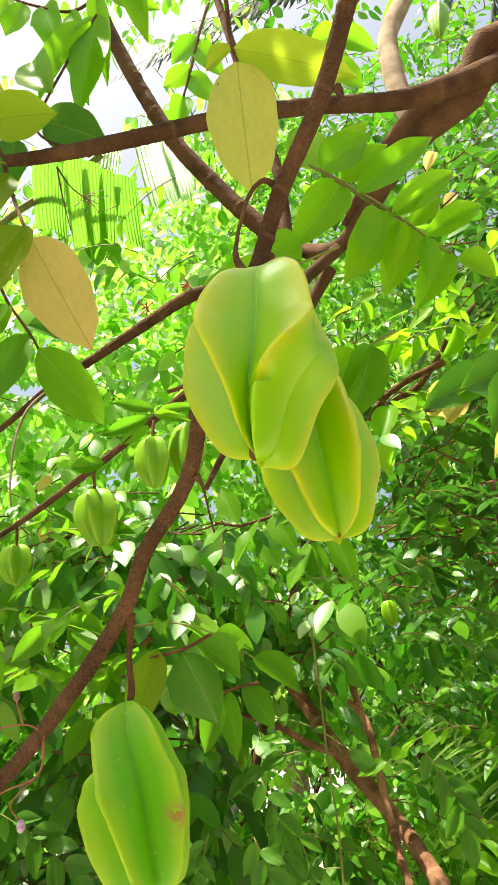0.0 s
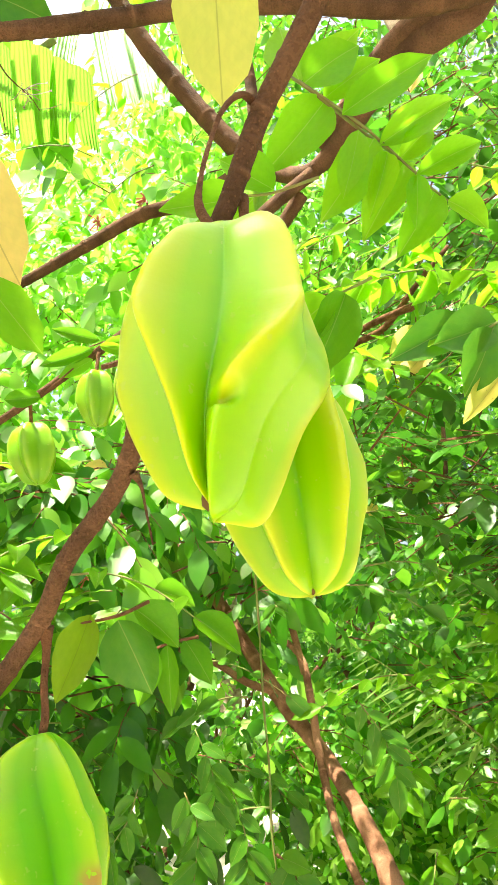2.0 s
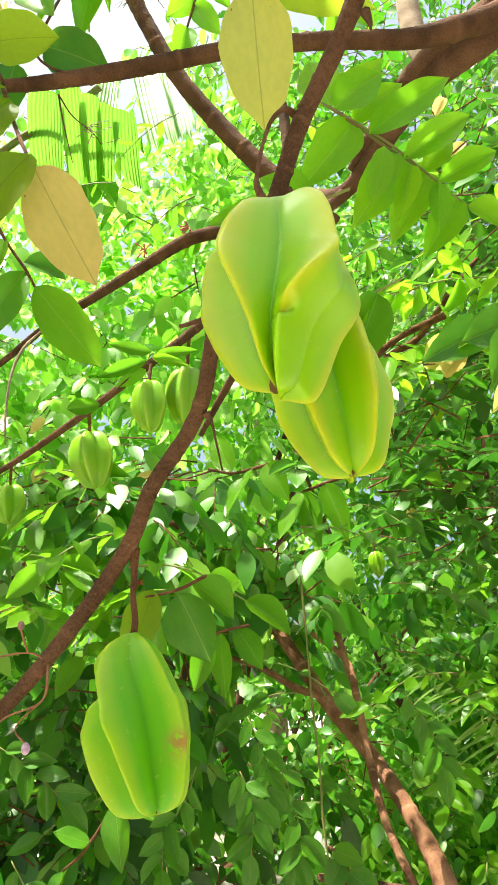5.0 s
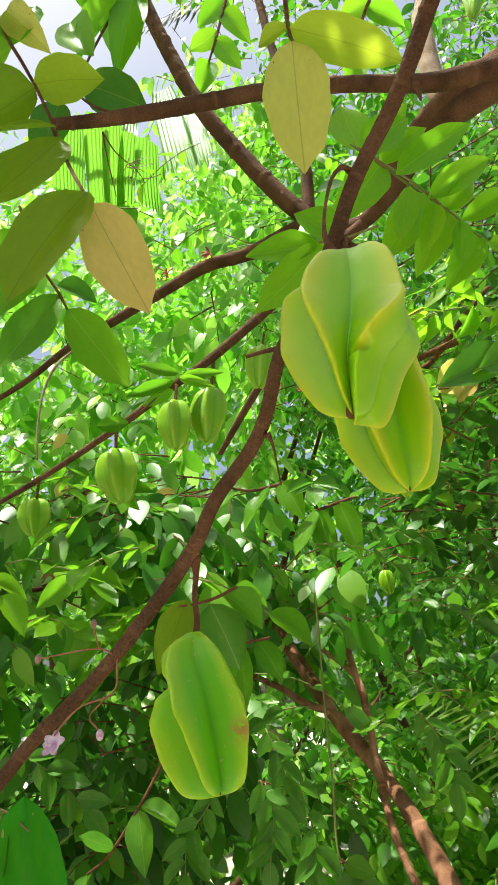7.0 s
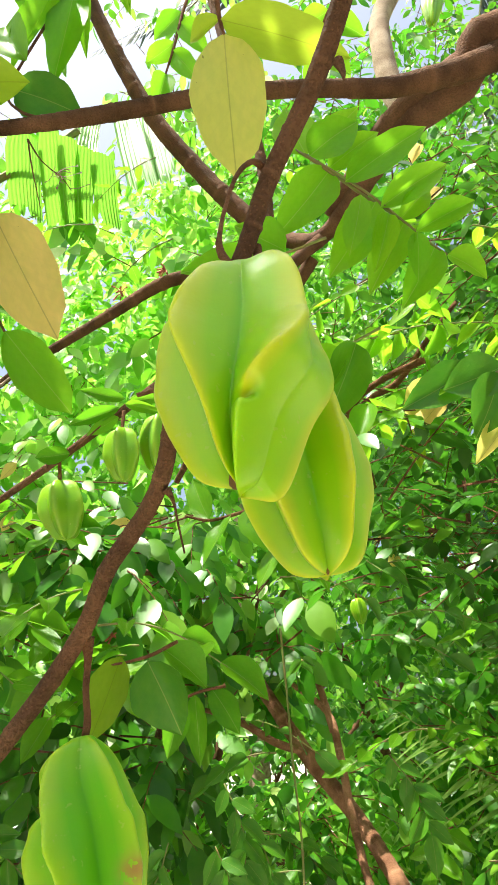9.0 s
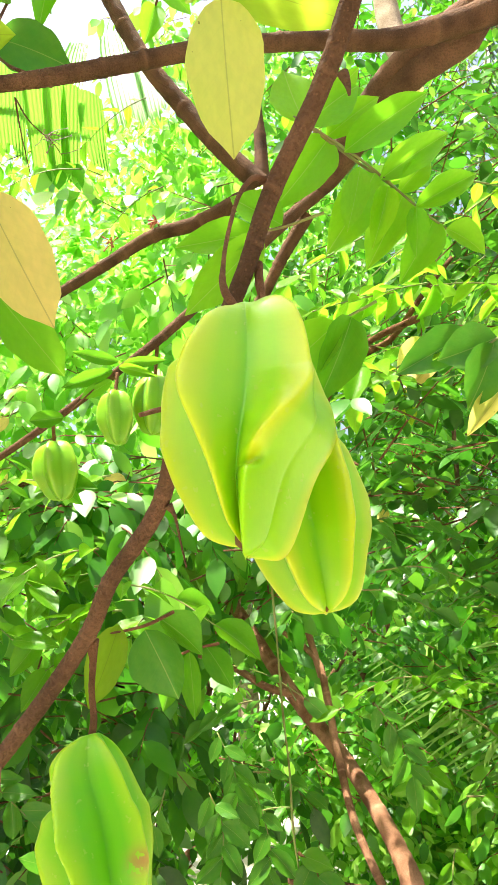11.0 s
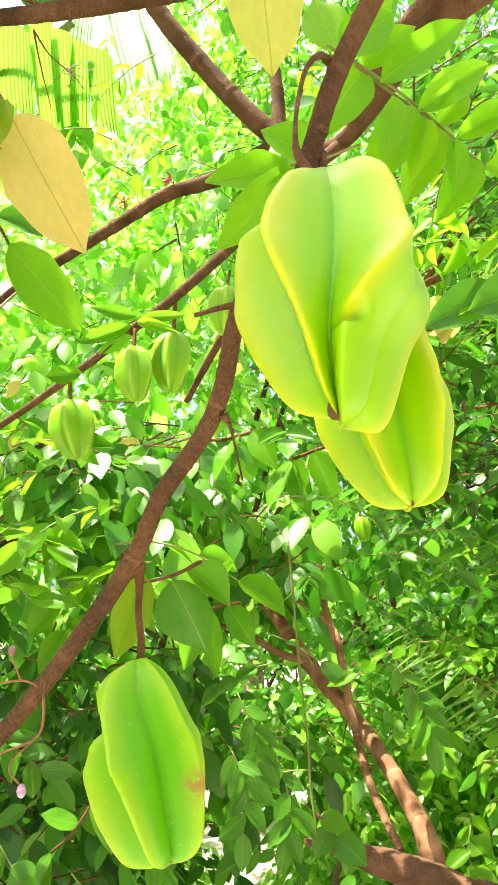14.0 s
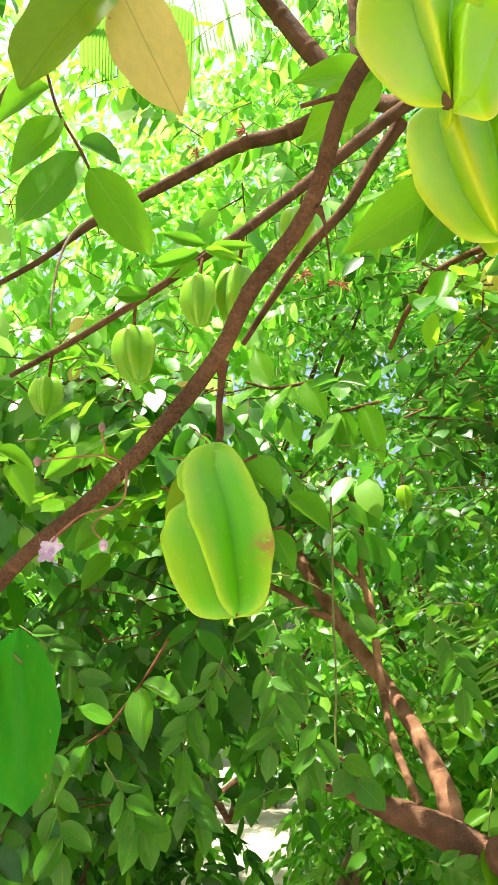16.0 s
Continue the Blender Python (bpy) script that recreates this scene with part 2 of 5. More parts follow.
def mesh_part(name, mesh, material, parent=None, label="", smooth=True):
    if not mesh.materials:
        mesh.materials.append(material)
    if smooth:
        mesh.polygons.foreach_set("use_smooth", [True] * len(mesh.polygons))
    ob = new(name, mesh)
    if parent:
        ob.parent = parent
        ob.matrix_parent_inverse = parent.matrix_world.inverted()
    if label:
        tagged(ob, label)
    return ob


def thing(name, at, label, category, group="", kind=""):
    ob = new(name)
    ob.empty_display_size = 0.02
    ob.matrix_world = Matrix.Translation(at)
    return tagged(ob, label, category, group, kind)


def smooth_line(points, steps):
    """A Catmull-Rom line through points of any width."""
    p = np.array([points[0], *points, points[-1]], float)
    p[0], p[-1] = 2 * p[1] - p[2], 2 * p[-2] - p[-3]
    rows = []
    for i in range(1, len(p) - 2):
        for k in range(steps):
            u = k / steps
            rows.append(0.5 * (2 * p[i] + (p[i + 1] - p[i - 1]) * u + (2 * p[i - 1] - 5 * p[i] + 4 * p[i + 1] - p[i + 2]) * u * u + (3 * p[i] - p[i - 1] - 3 * p[i + 1] + p[i + 2]) * u ** 3))
    rows.append(p[-2])
    return np.array(rows)


def limb(points, sides=12, steps=6, rough=0.06, knots=0.0, seed=1):
    """A tapered, uneven round branch along points (x, y, z, radius); knots: how far its ringed leaf scars stand out."""
    line = smooth_line(points, steps)
    pick = random.Random(seed)
    if knots:
        fine = [line[0]]
        for a, b in zip(line, line[1:]):
            n = max(1, int(np.linalg.norm(b[:3] - a[:3]) / max(0.0010, 0.18 * a[3])))
            n = min(n, 14)
            fine += [a + (b - a) * (k + 1) / n for k in range(n)]
        line = np.array(fine)
    bm = bmesh.new()
    ring_at = bm.verts.layers.float.new("ring")
    rings = []
    side = Vector((1, 0, 0))
    run, scar = 0.0, pick.uniform(0.01, 0.03)
    for i, (x, y, z, r) in enumerate(line):
        a, b = line[max(i - 1, 0)][:3], line[min(i + 1, len(line) - 1)][:3]
        ahead = Vector(b - a).normalized()
        if i:
            run += float(np.linalg.norm(line[i][:3] - line[i - 1][:3]))
        r = max(r, 0.0004)
        if run > scar + 2.5 * r:
            scar = run + r * pick.uniform(2.0, 6.0)
        near = math.exp(-((run - scar) / (0.24 * r)) ** 2) if knots else 0.0
        side = (side - ahead * side.dot(ahead)).normalized()
        up = ahead.cross(side)
        ring = []
        for k in range(sides):
            t = math.tau * k / sides
            d = side * math.cos(t) + up * math.sin(t)
            q = Vector((x, y, z)) + d * r
            n = noise.noise(q * (0.55 / r) + Vector((seed * 7.1, 0, 0))) + 0.5 * noise.noise(q * (1.7 / r))
            around = 0.55 + 0.45 * math.cos(t + seed + scar * 90)
            v = bm.verts.new(Vector((x, y, z)) + d * r * (1 + rough * n + knots * 1.6 * near * around))
            v[ring_at] = near * around
            ring.append(v)
        rings.append(ring)
    for a, b in zip(rings, rings[1:]):
        for k in range(sides):
            bm.faces.new((a[k], a[(k + 1) % sides], b[(k + 1) % sides], b[k]))
    bm.faces.new(rings[0][::-1])
    bm.faces.new(rings[-1])
    bmesh.ops.recalc_face_normals(bm, faces=bm.faces)
    return bm


def leaf_mesh(name, seed, bend=0.14, fold=0.10, blunt=0.0, wave=0.02, cols=4, rows=14, broad=False):
    """A leaf of length 1 along y and width 1 along x: ovate, folded along its midrib, drooping, with a drawn-out tip."""
    rng = random.Random(seed)
    lean = rng.uniform(-0.06, 0.06)
    verts, uvs, faces = [], [], []
    for j in range(rows + 1):
        v = j / rows
        half = 0.5 * (math.sin(math.pi * v ** 0.80) ** 0.72 if 0 < v < 1 else 0.0)
        half *= 1.0 - 0.38 * max(0.0, v - 0.78) / 0.22 * (1 - blunt)
        if broad:
            half = 0.5 * (math.sin(math.pi * v ** 0.92) ** 0.58 if 0 < v < 1 else 0.0) * (1 - 0.7 * max(0.0, v - 0.88) / 0.12)
        half = max(half, 0.012)
        for i in range(-cols, cols + 1):
            u = i / cols
            ripple = wave * math.sin(v * 9.0 + seed + u * 2) * abs(u)
            edge = 1 + 0.025 * math.sin(v * 23 + seed * 3 + i) + 0.04 * math.sin(v * 8 + seed + 2 * u)
            verts.append((u * half * (edge if abs(i) == cols else 1) + lean * math.sin(math.pi * v), v, fold * abs(u) ** 1.4 * half * 2 - bend * v * v + ripple))
            uvs.append((0.5 + 0.5 * u * half * 2, v))
    w = 2 * cols + 1
    for j in range(rows):
        for i in range(w - 1):
            a = j * w + i
            faces.append((a, a + 1, a + w + 1, a + w))
    mesh = bpy.data.meshes.new(name)
    mesh.from_pydata(verts, [], faces)
    layer = mesh.uv_layers.new(name="UVMap")
    for loop in mesh.loops:
        layer.data[loop.index].uv = uvs[loop.vertex_index]
    return mesh


LEAVES = {}


def leaf(base, tip, parent, material, face=(0, -1, 0.25), kind=0, name="leaf", label=""):
    """One leaf from base to tip (the tip's fourth number is half its width), its face turned towards face."""
    key = (material.name, kind)
    if key not in LEAVES:
        LEAVES[key] = leaf_mesh("leaf", 3 + 5 * kind, (0.10, 0.22, 0.05, 0.16)[kind % 4], (0.10, 0.22, 0.05, 0.30)[kind % 4], 0.3 * (kind % 2), broad=kind > 3)
    along = Vector(tip[:3]) - Vector(base[:3])
    size = along.length
    y = along.normalized()
    z = Vector(face)
    z = (z - y * z.dot(y)).normalized()
    x = y.cross(z)
    m = Matrix((x, y, z)).transposed().to_4x4()
    m.translation = Vector(base[:3])
    wide = tip[3] * 2
    ob = mesh_part(name, LEAVES[key], material, None, label)
    ob.matrix_world = m @ Matrix.Diagonal((wide, size, (wide * size) ** 0.5, 1))
    ob.parent = parent
    ob.matrix_parent_inverse = parent.matrix_world.inverted()
    return ob


def stalk(points, material, parent, name="rachis", sides=6):
    return part(name, limb(points, sides, 5, 0.05), material, parent)


# ---- foliage in bulk ----
def leaf_outline(places, widths):
    """Points and faces of one small leaf: a midrib from 0 to 1 with two edges beside it."""
    n = len(places)
    v = np.array([0, *places, 1.0, *places, *places])
    u = np.array([0.0] * (n + 2) + [-w for w in widths] + list(widths))
    left, right = n + 2, 2 * n + 2
    faces = [(0, left, 1), (0, 1, right), (n, left + n - 1, n + 1), (n, n + 1, right + n - 1)]
    for k in range(n - 1):
        faces += [(k + 1, left + k, left + k + 1, k + 2), (k + 1, k + 2, right + k + 1, right + k)]
    return v, u, faces


NEAR_LEAF = leaf_outline((0.14, 0.32, 0.52, 0.72, 0.88), (0.30, 0.47, 0.50, 0.38, 0.18))
FAR_LEAF = leaf_outline((0.22, 0.5, 0.78), (0.42, 0.5, 0.31))


def leaves_mesh(name, base, ahead, normal, length, width, fold=0.16, droop=0.16, outline=FAR_LEAF):
    """Many small folded leaves as one mesh."""
    n = len(base)
    ahead = ahead / np.linalg.norm(ahead, axis=1, keepdims=True)
    normal = normal - ahead * (normal * ahead).sum(1, keepdims=True)
    normal /= np.linalg.norm(normal, axis=1, keepdims=True) + 1e-9
    side = np.cross(ahead, normal)
    places, sides, shape = outline
    v, u = places[None, :, None], sides[None, :, None]
    L, W = length[:, None, None], width[:, None, None]
    pts = base[:, None] + ahead[:, None] * (v * L) + side[:, None] * (u * W) + normal[:, None] * (fold * np.abs(u) * 2 * W * 0.5 - droop * v ** 2 * L)
    verts = pts.reshape(-1, 3)
    k = len(places)
    loops = np.array([i for f in shape for i in f])
    counts = np.array([len(f) for f in shape])
    all_loops = (loops[None] + (np.arange(n) * k)[:, None]).ravel()
    all_counts = np.tile(counts, n)
    mesh = bpy.data.meshes.new(name)
    mesh.vertices.add(len(verts))
    mesh.vertices.foreach_set("co", verts.ravel())
    mesh.loops.add(len(all_loops))
    mesh.loops.foreach_set("vertex_index", all_loops)
    mesh.polygons.add(len(all_counts))
    mesh.polygons.foreach_set("loop_start", np.concatenate(([0], np.cumsum(all_counts)[:-1])))
    mesh.polygons.foreach_set("loop_total", all_counts)
    mesh.update(calc_edges=True)
    return mesh


def spray_leaves(rng, origin, heading, count, spine, size, sag=0.5, spread=0.9, up=(0, 0, 1), flat=0.5, hang=0.35, lean=0.35):
    """Leaflets of pinnate sprays: each spray starts at an origin and runs along its heading."""
    n = len(origin)
    heading = heading / np.linalg.norm(heading, axis=1, keepdims=True)
    s = (np.arange(count) + 0.6) / count
    reach = spine[:, None] * s[None]
    pos = origin[:, None] + heading[:, None] * reach[..., None]
    pos[..., 2] -= sag * spine[:, None] * s[None] ** 2
    run = heading[:, None] + np.array((0, 0, -1.0)) * (2 * sag * s[None, :, None])
    run = run / np.linalg.norm(run, axis=2, keepdims=True)
    lateral = np.cross(run, np.broadcast_to(np.array(up, float), run.shape))
    lateral /= np.linalg.norm(lateral, axis=2, keepdims=True) + 1e-6
    sign = np.where(np.arange(count) % 2 == 0, 1.0, -1.0)[None, :, None]
    last = (np.arange(count) == count - 1)[None, :, None]
    ahead = np.where(last, run, run * 0.45 + lateral * sign * spread)
    ahead = ahead + rng.normal(0, 0.22, ahead.shape) + np.array((0, 0, -hang))
    normal = np.array(up, float) * flat + rng.normal(0, 0.45, ahead.shape) + np.array((0, -lean, 0.2))
    length = size[:, None] * (0.62 + 0.5 * s[None]) * rng.uniform(0.8, 1.15, (n, count))
    return pos.reshape(-1, 3), ahead.reshape(-1, 3), normal.reshape(-1, 3), length.ravel()


def twig_lines(origin, heading, reach, sag, parent):
    """The thin stalks of many sprays as one mesh of three-sided rods."""
    s = np.array((-0.35, 0.0, 0.35, 0.7, 1.0))
    thick = np.array((0.0024, 0.0020, 0.0016, 0.0012, 0.0006))
    line = origin[:, None] + heading[:, None] * (reach[:, None] * s)[..., None]
    line[..., 2] -= sag * reach[:, None] * s * np.abs(s)
    corner = np.array(((0, 0, 1.0), (0.8, 0.3, -0.5), (-0.8, -0.3, -0.5)))
    verts = (line[:, :, None] + corner[None, None] * thick[None, :, None, None]).reshape(-1, 3)
    faces = []
    for k in range(len(origin)):
        for j in range(4):
            a = k * 15 + j * 3
            faces += [(a + i, a + (i + 1) % 3, a + 3 + (i + 1) % 3, a + 3 + i) for i in range(3)]
    mesh = bpy.data.meshes.new("twig_work")
    mesh.from_pydata(verts.tolist(), [], faces)
    tagged(mesh_part("twig_work", mesh, twig_bark, parent), kind="stuff")


def foliage(name, rng, origin, material, parent, size=(0.045, 0.065), count=9, spine=(0.12, 0.2), ratio=0.48, sag=0.5, flat=0.5, heading=None, label="", twigs=False, hang=0.35, lean=0.35):
    n = len(origin)
    if heading is None:
        a = rng.uniform(0, math.tau, n)
        heading = np.stack([np.cos(a), np.sin(a), rng.normal(0.1, 0.35, n)], 1)
    heading = heading / np.linalg.norm(heading, axis=1, keepdims=True)
    reach = rng.uniform(*spine, n)
    b, d, nn, ln = spray_leaves(rng, origin, heading, count, reach, rng.uniform(*size, n), sag, flat=flat, hang=hang, lean=lean)
    if twigs:
        twig_lines(origin, heading, reach, sag, parent)
    mesh = leaves_mesh(name, b, d, nn, ln, ln * ratio * rng.uniform(0.85, 1.2, len(ln)), outline=NEAR_LEAF if twigs else FAR_LEAF)
    ob = mesh_part(name, mesh, material, parent, label)
    return tagged(ob, kind="stuff")


def cloud(rng, n, low, high, keep=None):
    """Clumped random places in a box."""
    low, high = np.array(low, float), np.array(high, float)
    seeds = rng.uniform(low, high, (max(4, n // 9), 3))
    p = seeds[rng.integers(0, len(seeds), n)] + rng.normal(0, 0.09, (n, 3)) * (high - low)
    p = np.clip(p, low, high)
    return p[keep(p)] if keep else p


# ---- ground ----
def ground_sheet():
    bm = bmesh.new()
    steps = [-400, -60, -15, -8, -5, -3, -1.5, 0, 1.5, 3, 4, 5, 6, 7, 8, 10, 13, 20, 60, 400]
    grid = [[bm.verts.new((x, y, 0.05 * noise.noise(Vector((x * 0.4, y * 0.4, 0))) if abs(x) < 30 and abs(y) < 30 else 0)) for x in steps] for y in steps]
    for j in range(len(steps) - 1):
        for i in range(len(steps) - 1):
            bm.faces.new((grid[j][i], grid[j][i + 1], grid[j + 1][i + 1], grid[j + 1][i]))
    return tagged(part("ground", bm, soil), "pale dry sandy soil with patches of dust", "ground", kind="structure")


ground_sheet()

# ---- the star fruit tree ----
tree = thing("star_fruit_tree", (1.25, 0.95, 0.0), "star fruit tree with brown branches and pinnate green leaves", "tree")

trunk = part("trunk", limb([(1.30, 0.95, -0.05, 0.085), (1.22, 0.97, 0.35, 0.075), (0.95, 1.05, 0.85, 0.060), (0.3027, 1.2200, 1.2710, 0.0265), (0.2385, 1.3300, 1.2821, 0.0265), (0.1620, 1.3600, 1.3105, 0.0245), (0.1084, 1.3700, 1.3273, 0.02206), (0.0786, 1.3750, 1.3358, 0.01782), (0.0482, 1.3800, 1.3462, 0.01350), (0.0172, 1.3850, 1.3551, 0.00909), (-0.0144, 1.3900, 1.3576, 0.00550)], 16, 6, 0.10, seed=4), bark_big, tree, "rough brown leaning trunk")
part("branch", limb([(0.1830, 1.3800, 1.3208, 0.02133), (0.1756, 1.3850, 1.3652, 0.01702), (0.1476, 1.4600, 1.4336, 0.01468), (0.0997, 1.5500, 1.5165, 0.01468), (0.0254, 1.6000, 1.6143, 0.01563), (-0.0471, 1.6600, 1.7287, 0.01438), (-0.1139, 1.7200, 1.8368, 0.01442), (-0.1834, 1.8000, 1.9236, 0.00895), (-0.2326, 1.8600, 2.0126, 0.00567)], 14, 6, 0.07, 0.05, 6), bark_sunlit, tree)
part("branch", limb([(0.1349, 1.3900, 1.3402, 0.00723), (0.1049, 1.4400, 1.4203, 0.00695), (0.0899, 1.5100, 1.5124, 0.00726), (0.0803, 1.5500, 1.6194, 0.00735), (0.0647, 1.5800, 1.6974, 0.00672), (-0.0088, 1.6200, 1.7640, 0.00447), (-0.0842, 1.6800, 1.8531, 0.00340), (-0.1527, 1.7200, 1.9134, 0.00248)], 10, 6, 0.08, 0.06, 8), bark_sunlit, tree)
part("branch", limb([(0.0733, 1.5700, 1.6604, 0.00692), (0.0539, 1.6000, 1.7521, 0.00679), (0.0256, 1.6400, 1.8418, 0.00571), (-0.0020, 1.6800, 1.9007, 0.00396)], 8, 5, 0.08), bark_sunlit, tree)
part("branch", limb([(0.0145, 1.6000, 1.6292, 0.00790), (-0.0419, 1.6000, 1.6495, 0.00752), (-0.0998, 1.6200, 1.6858, 0.00682), (-0.1868, 1.6500, 1.7199, 0.00469), (-0.2538, 1.6800, 1.7308, 0.00289)], 8, 5, 0.08), bark_sunlit, tree)
part("branch", limb([(-0.0795, 1.6800, 1.7905, 0.00677), (-0.1257, 1.6900, 1.7751, 0.00632), (-0.1811, 1.7200, 1.7519, 0.00444), (-0.2310, 1.7400, 1.6790, 0.00295)], 8, 5, 0.08), bark_sunlit, tree)
part("branch", limb([(-0.0322, 1.7400, 1.8603, 0.00508), (-0.0856, 1.7200, 1.8403, 0.00602), (-0.1266, 1.7200, 1.8100, 0.00449)], 8, 5, 0.08), bark_sunlit, tree)

# the limb in from above, its three branches and the level branch
part("limb", limb([(0.95, 1.05, 0.85, 0.055), (1.05, 0.95, 1.5, 0.048), (0.80, 0.80, 2.15, 0.040), (0.3696, 0.7400, 2.4318, 0.02322), (0.2941, 0.7800, 2.3995, 0.02150), (0.2347, 0.8300, 2.3966, 0.01895), (0.1962, 0.8900, 2.3962, 0.01674), (0.1556, 0.9500, 2.3781, 0.01522), (0.1172, 1.0000, 2.3670, 0.01220), (0.0775, 1.0500, 2.4020, 0.01369), (0.0316, 1.0950, 2.4635, 0.01360)], 18, 6, 0.09, seed=11), bark_big, tree, "thick rough brown limb, sunlit along its top")
part("limb", limb([(0.3696, 0.7360, 2.4500, 0.0200), (0.2850, 0.7740, 2.4175, 0.0190), (0.2240, 0.8230, 2.4130, 0.0170), (0.1850, 0.8820, 2.4110, 0.0145), (0.1480, 0.9380, 2.3930, 0.0110), (0.1240, 0.9700, 2.3800, 0.0050)], 16, 6, 0.10, seed=17), bark_big, tree, "rough brown limb grown onto the thick one")
# the pale bark colour stands in for strong sun on this branch
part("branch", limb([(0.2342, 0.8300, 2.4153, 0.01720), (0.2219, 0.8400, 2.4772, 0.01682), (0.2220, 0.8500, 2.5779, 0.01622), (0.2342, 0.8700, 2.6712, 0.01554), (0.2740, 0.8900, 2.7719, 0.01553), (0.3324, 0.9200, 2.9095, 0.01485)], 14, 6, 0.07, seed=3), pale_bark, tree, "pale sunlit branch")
part("branch", limb([(0.3710, 0.7500, 2.4236, 0.01893), (0.2909, 0.7450, 2.3861, 0.01617), (0.2349, 0.7350, 2.3611, 0.01408), (0.1816, 0.7250, 2.3432, 0.01208), (0.1299, 0.7100, 2.3322, 0.01069), (0.0656, 0.6900, 2.3162, 0.00987), (-0.0228, 0.6700, 2.2948, 0.00964), (-0.0931, 0.6530, 2.2674, 0.00939), (-0.1605, 0.6300, 2.2339, 0.00852), (-0.2186, 0.6150, 2.2139, 0.00729), (-0.2506, 0.6050, 2.2043, 0.00616)], 14, 7, 0.05, 0.10, 5), bark, tree, "level brown branch with ringed leaf scars")
part("branch", limb([(0.0315, 1.0950, 2.4609, 0.01868), (-0.0252, 1.0900, 2.5300, 0.01716), (-0.0962, 1.0800, 2.6303, 0.01666), (-0.1639, 1.0600, 2.7337, 0.01600), (-0.2235, 1.0400, 2.8682, 0.01543), (-0.2708, 1.0200, 2.9920, 0.01475), (-0.3093, 1.0000, 3.1122, 0.01400)], 14, 7, 0.06, 0.08, 9), bark, tree)
part("branch", limb([(0.0298, 1.0950, 2.4676, 0.01352), (0.0330, 1.0900, 2.5637, 0.01066), (0.0222, 1.0800, 2.6987, 0.00937), (-0.0179, 1.0700, 2.8981, 0.00871), (-0.0408, 1.0600, 3.0441, 0.00841), (-0.0604, 1.0500, 3.1622, 0.00740)], 10, 6, 0.06, 0.08, 10), bark, tree)
part("branch", limb([(0.0354, 1.0950, 2.4578, 0.01513), (-0.0149, 1.1100, 2.4450, 0.01439), (-0.0860, 1.1300, 2.4249, 0.01320), (-0.1696, 1.1500, 2.4207, 0.01209), (-0.2522, 1.1550, 2.3759, 0.01064), (-0.3500, 1.1600, 2.3206, 0.00870), (-0.4381, 1.1700, 2.2755, 0.00688), (-0.5243, 1.1800, 2.2136, 0.00546), (-0.6376, 1.2000, 2.1617, 0.00410)], 12, 7, 0.06, 0.12, 12), bark, tree)
part("branch", limb([(0.1169, 1.0000, 2.3635, 0.01026), (0.0714, 0.9900, 2.3182, 0.00965), (0.0132, 0.9800, 2.2576, 0.00905), (-0.0683, 0.9600, 2.1654, 0.00755), (-0.1325, 0.9550, 2.1062, 0.00668), (-0.1785, 0.9550, 2.0718, 0.00591), (-0.2725, 0.9700, 2.0128, 0.00525), (-0.3728, 1.0000, 1.9661, 0.00459), (-0.4687, 1.0300, 1.9294, 0.00362)], 12, 6, 0.06, 0.08, 13), bark, tree)
part("branch", limb([(0.0953, 1.0100, 2.3306, 0.01103), (0.0522, 1.0300, 2.2727, 0.00939), (0.0120, 1.0500, 2.2107, 0.00815), (-0.0453, 1.0800, 2.1609, 0.00743), (-0.0980, 1.1100, 2.0955, 0.00620), (-0.1489, 1.1500, 2.0325, 0.00453)], 10, 6, 0.07, 0.08, 14), bark, tree)
part("branch", limb([(0.2716, 1.1500, 2.2135, 0.00640), (0.2101, 1.1800, 2.2028, 0.00564), (0.1615, 1.2000, 2.1787, 0.00525), (0.1220, 1.2200, 2.1263, 0.00480), (0.0931, 1.2500, 2.0671, 0.00389)], 8, 5, 0.08), twig_bark, tree)
part("branch", limb([(-0.2327, 1.3800, 1.9385, 0.00221), (-0.2438, 1.3500, 1.9426, 0.00650), (-0.3432, 1.3500, 1.9429, 0.00817), (-0.4188, 1.3500, 1.8976, 0.00702), (-0.5203, 1.3600, 1.8670, 0.00597), (-0.6517, 1.3600, 1.8360, 0.00434)], 8, 5, 0.08), bark, tree)
part("branch", limb([(0.1517, 1.3000, 2.1929, 0.00428), (0.1970, 1.2800, 2.2184, 0.00637), (0.2456, 1.2600, 2.2367, 0.00629), (0.3022, 1.2400, 2.3022, 0.00527), (0.3642, 1.2200, 2.3675, 0.00423)], 8, 5, 0.10), twig_bark, tree)
part("branch", limb([(0.3694, 1.5000, 2.0129, 0.00513), (0.2926, 1.5000, 2.0216, 0.00459), (0.2278, 1.5000, 2.0411, 0.00406), (0.1760, 1.5000, 2.0779, 0.00294)], 8, 5, 0.10), twig_bark, tree)
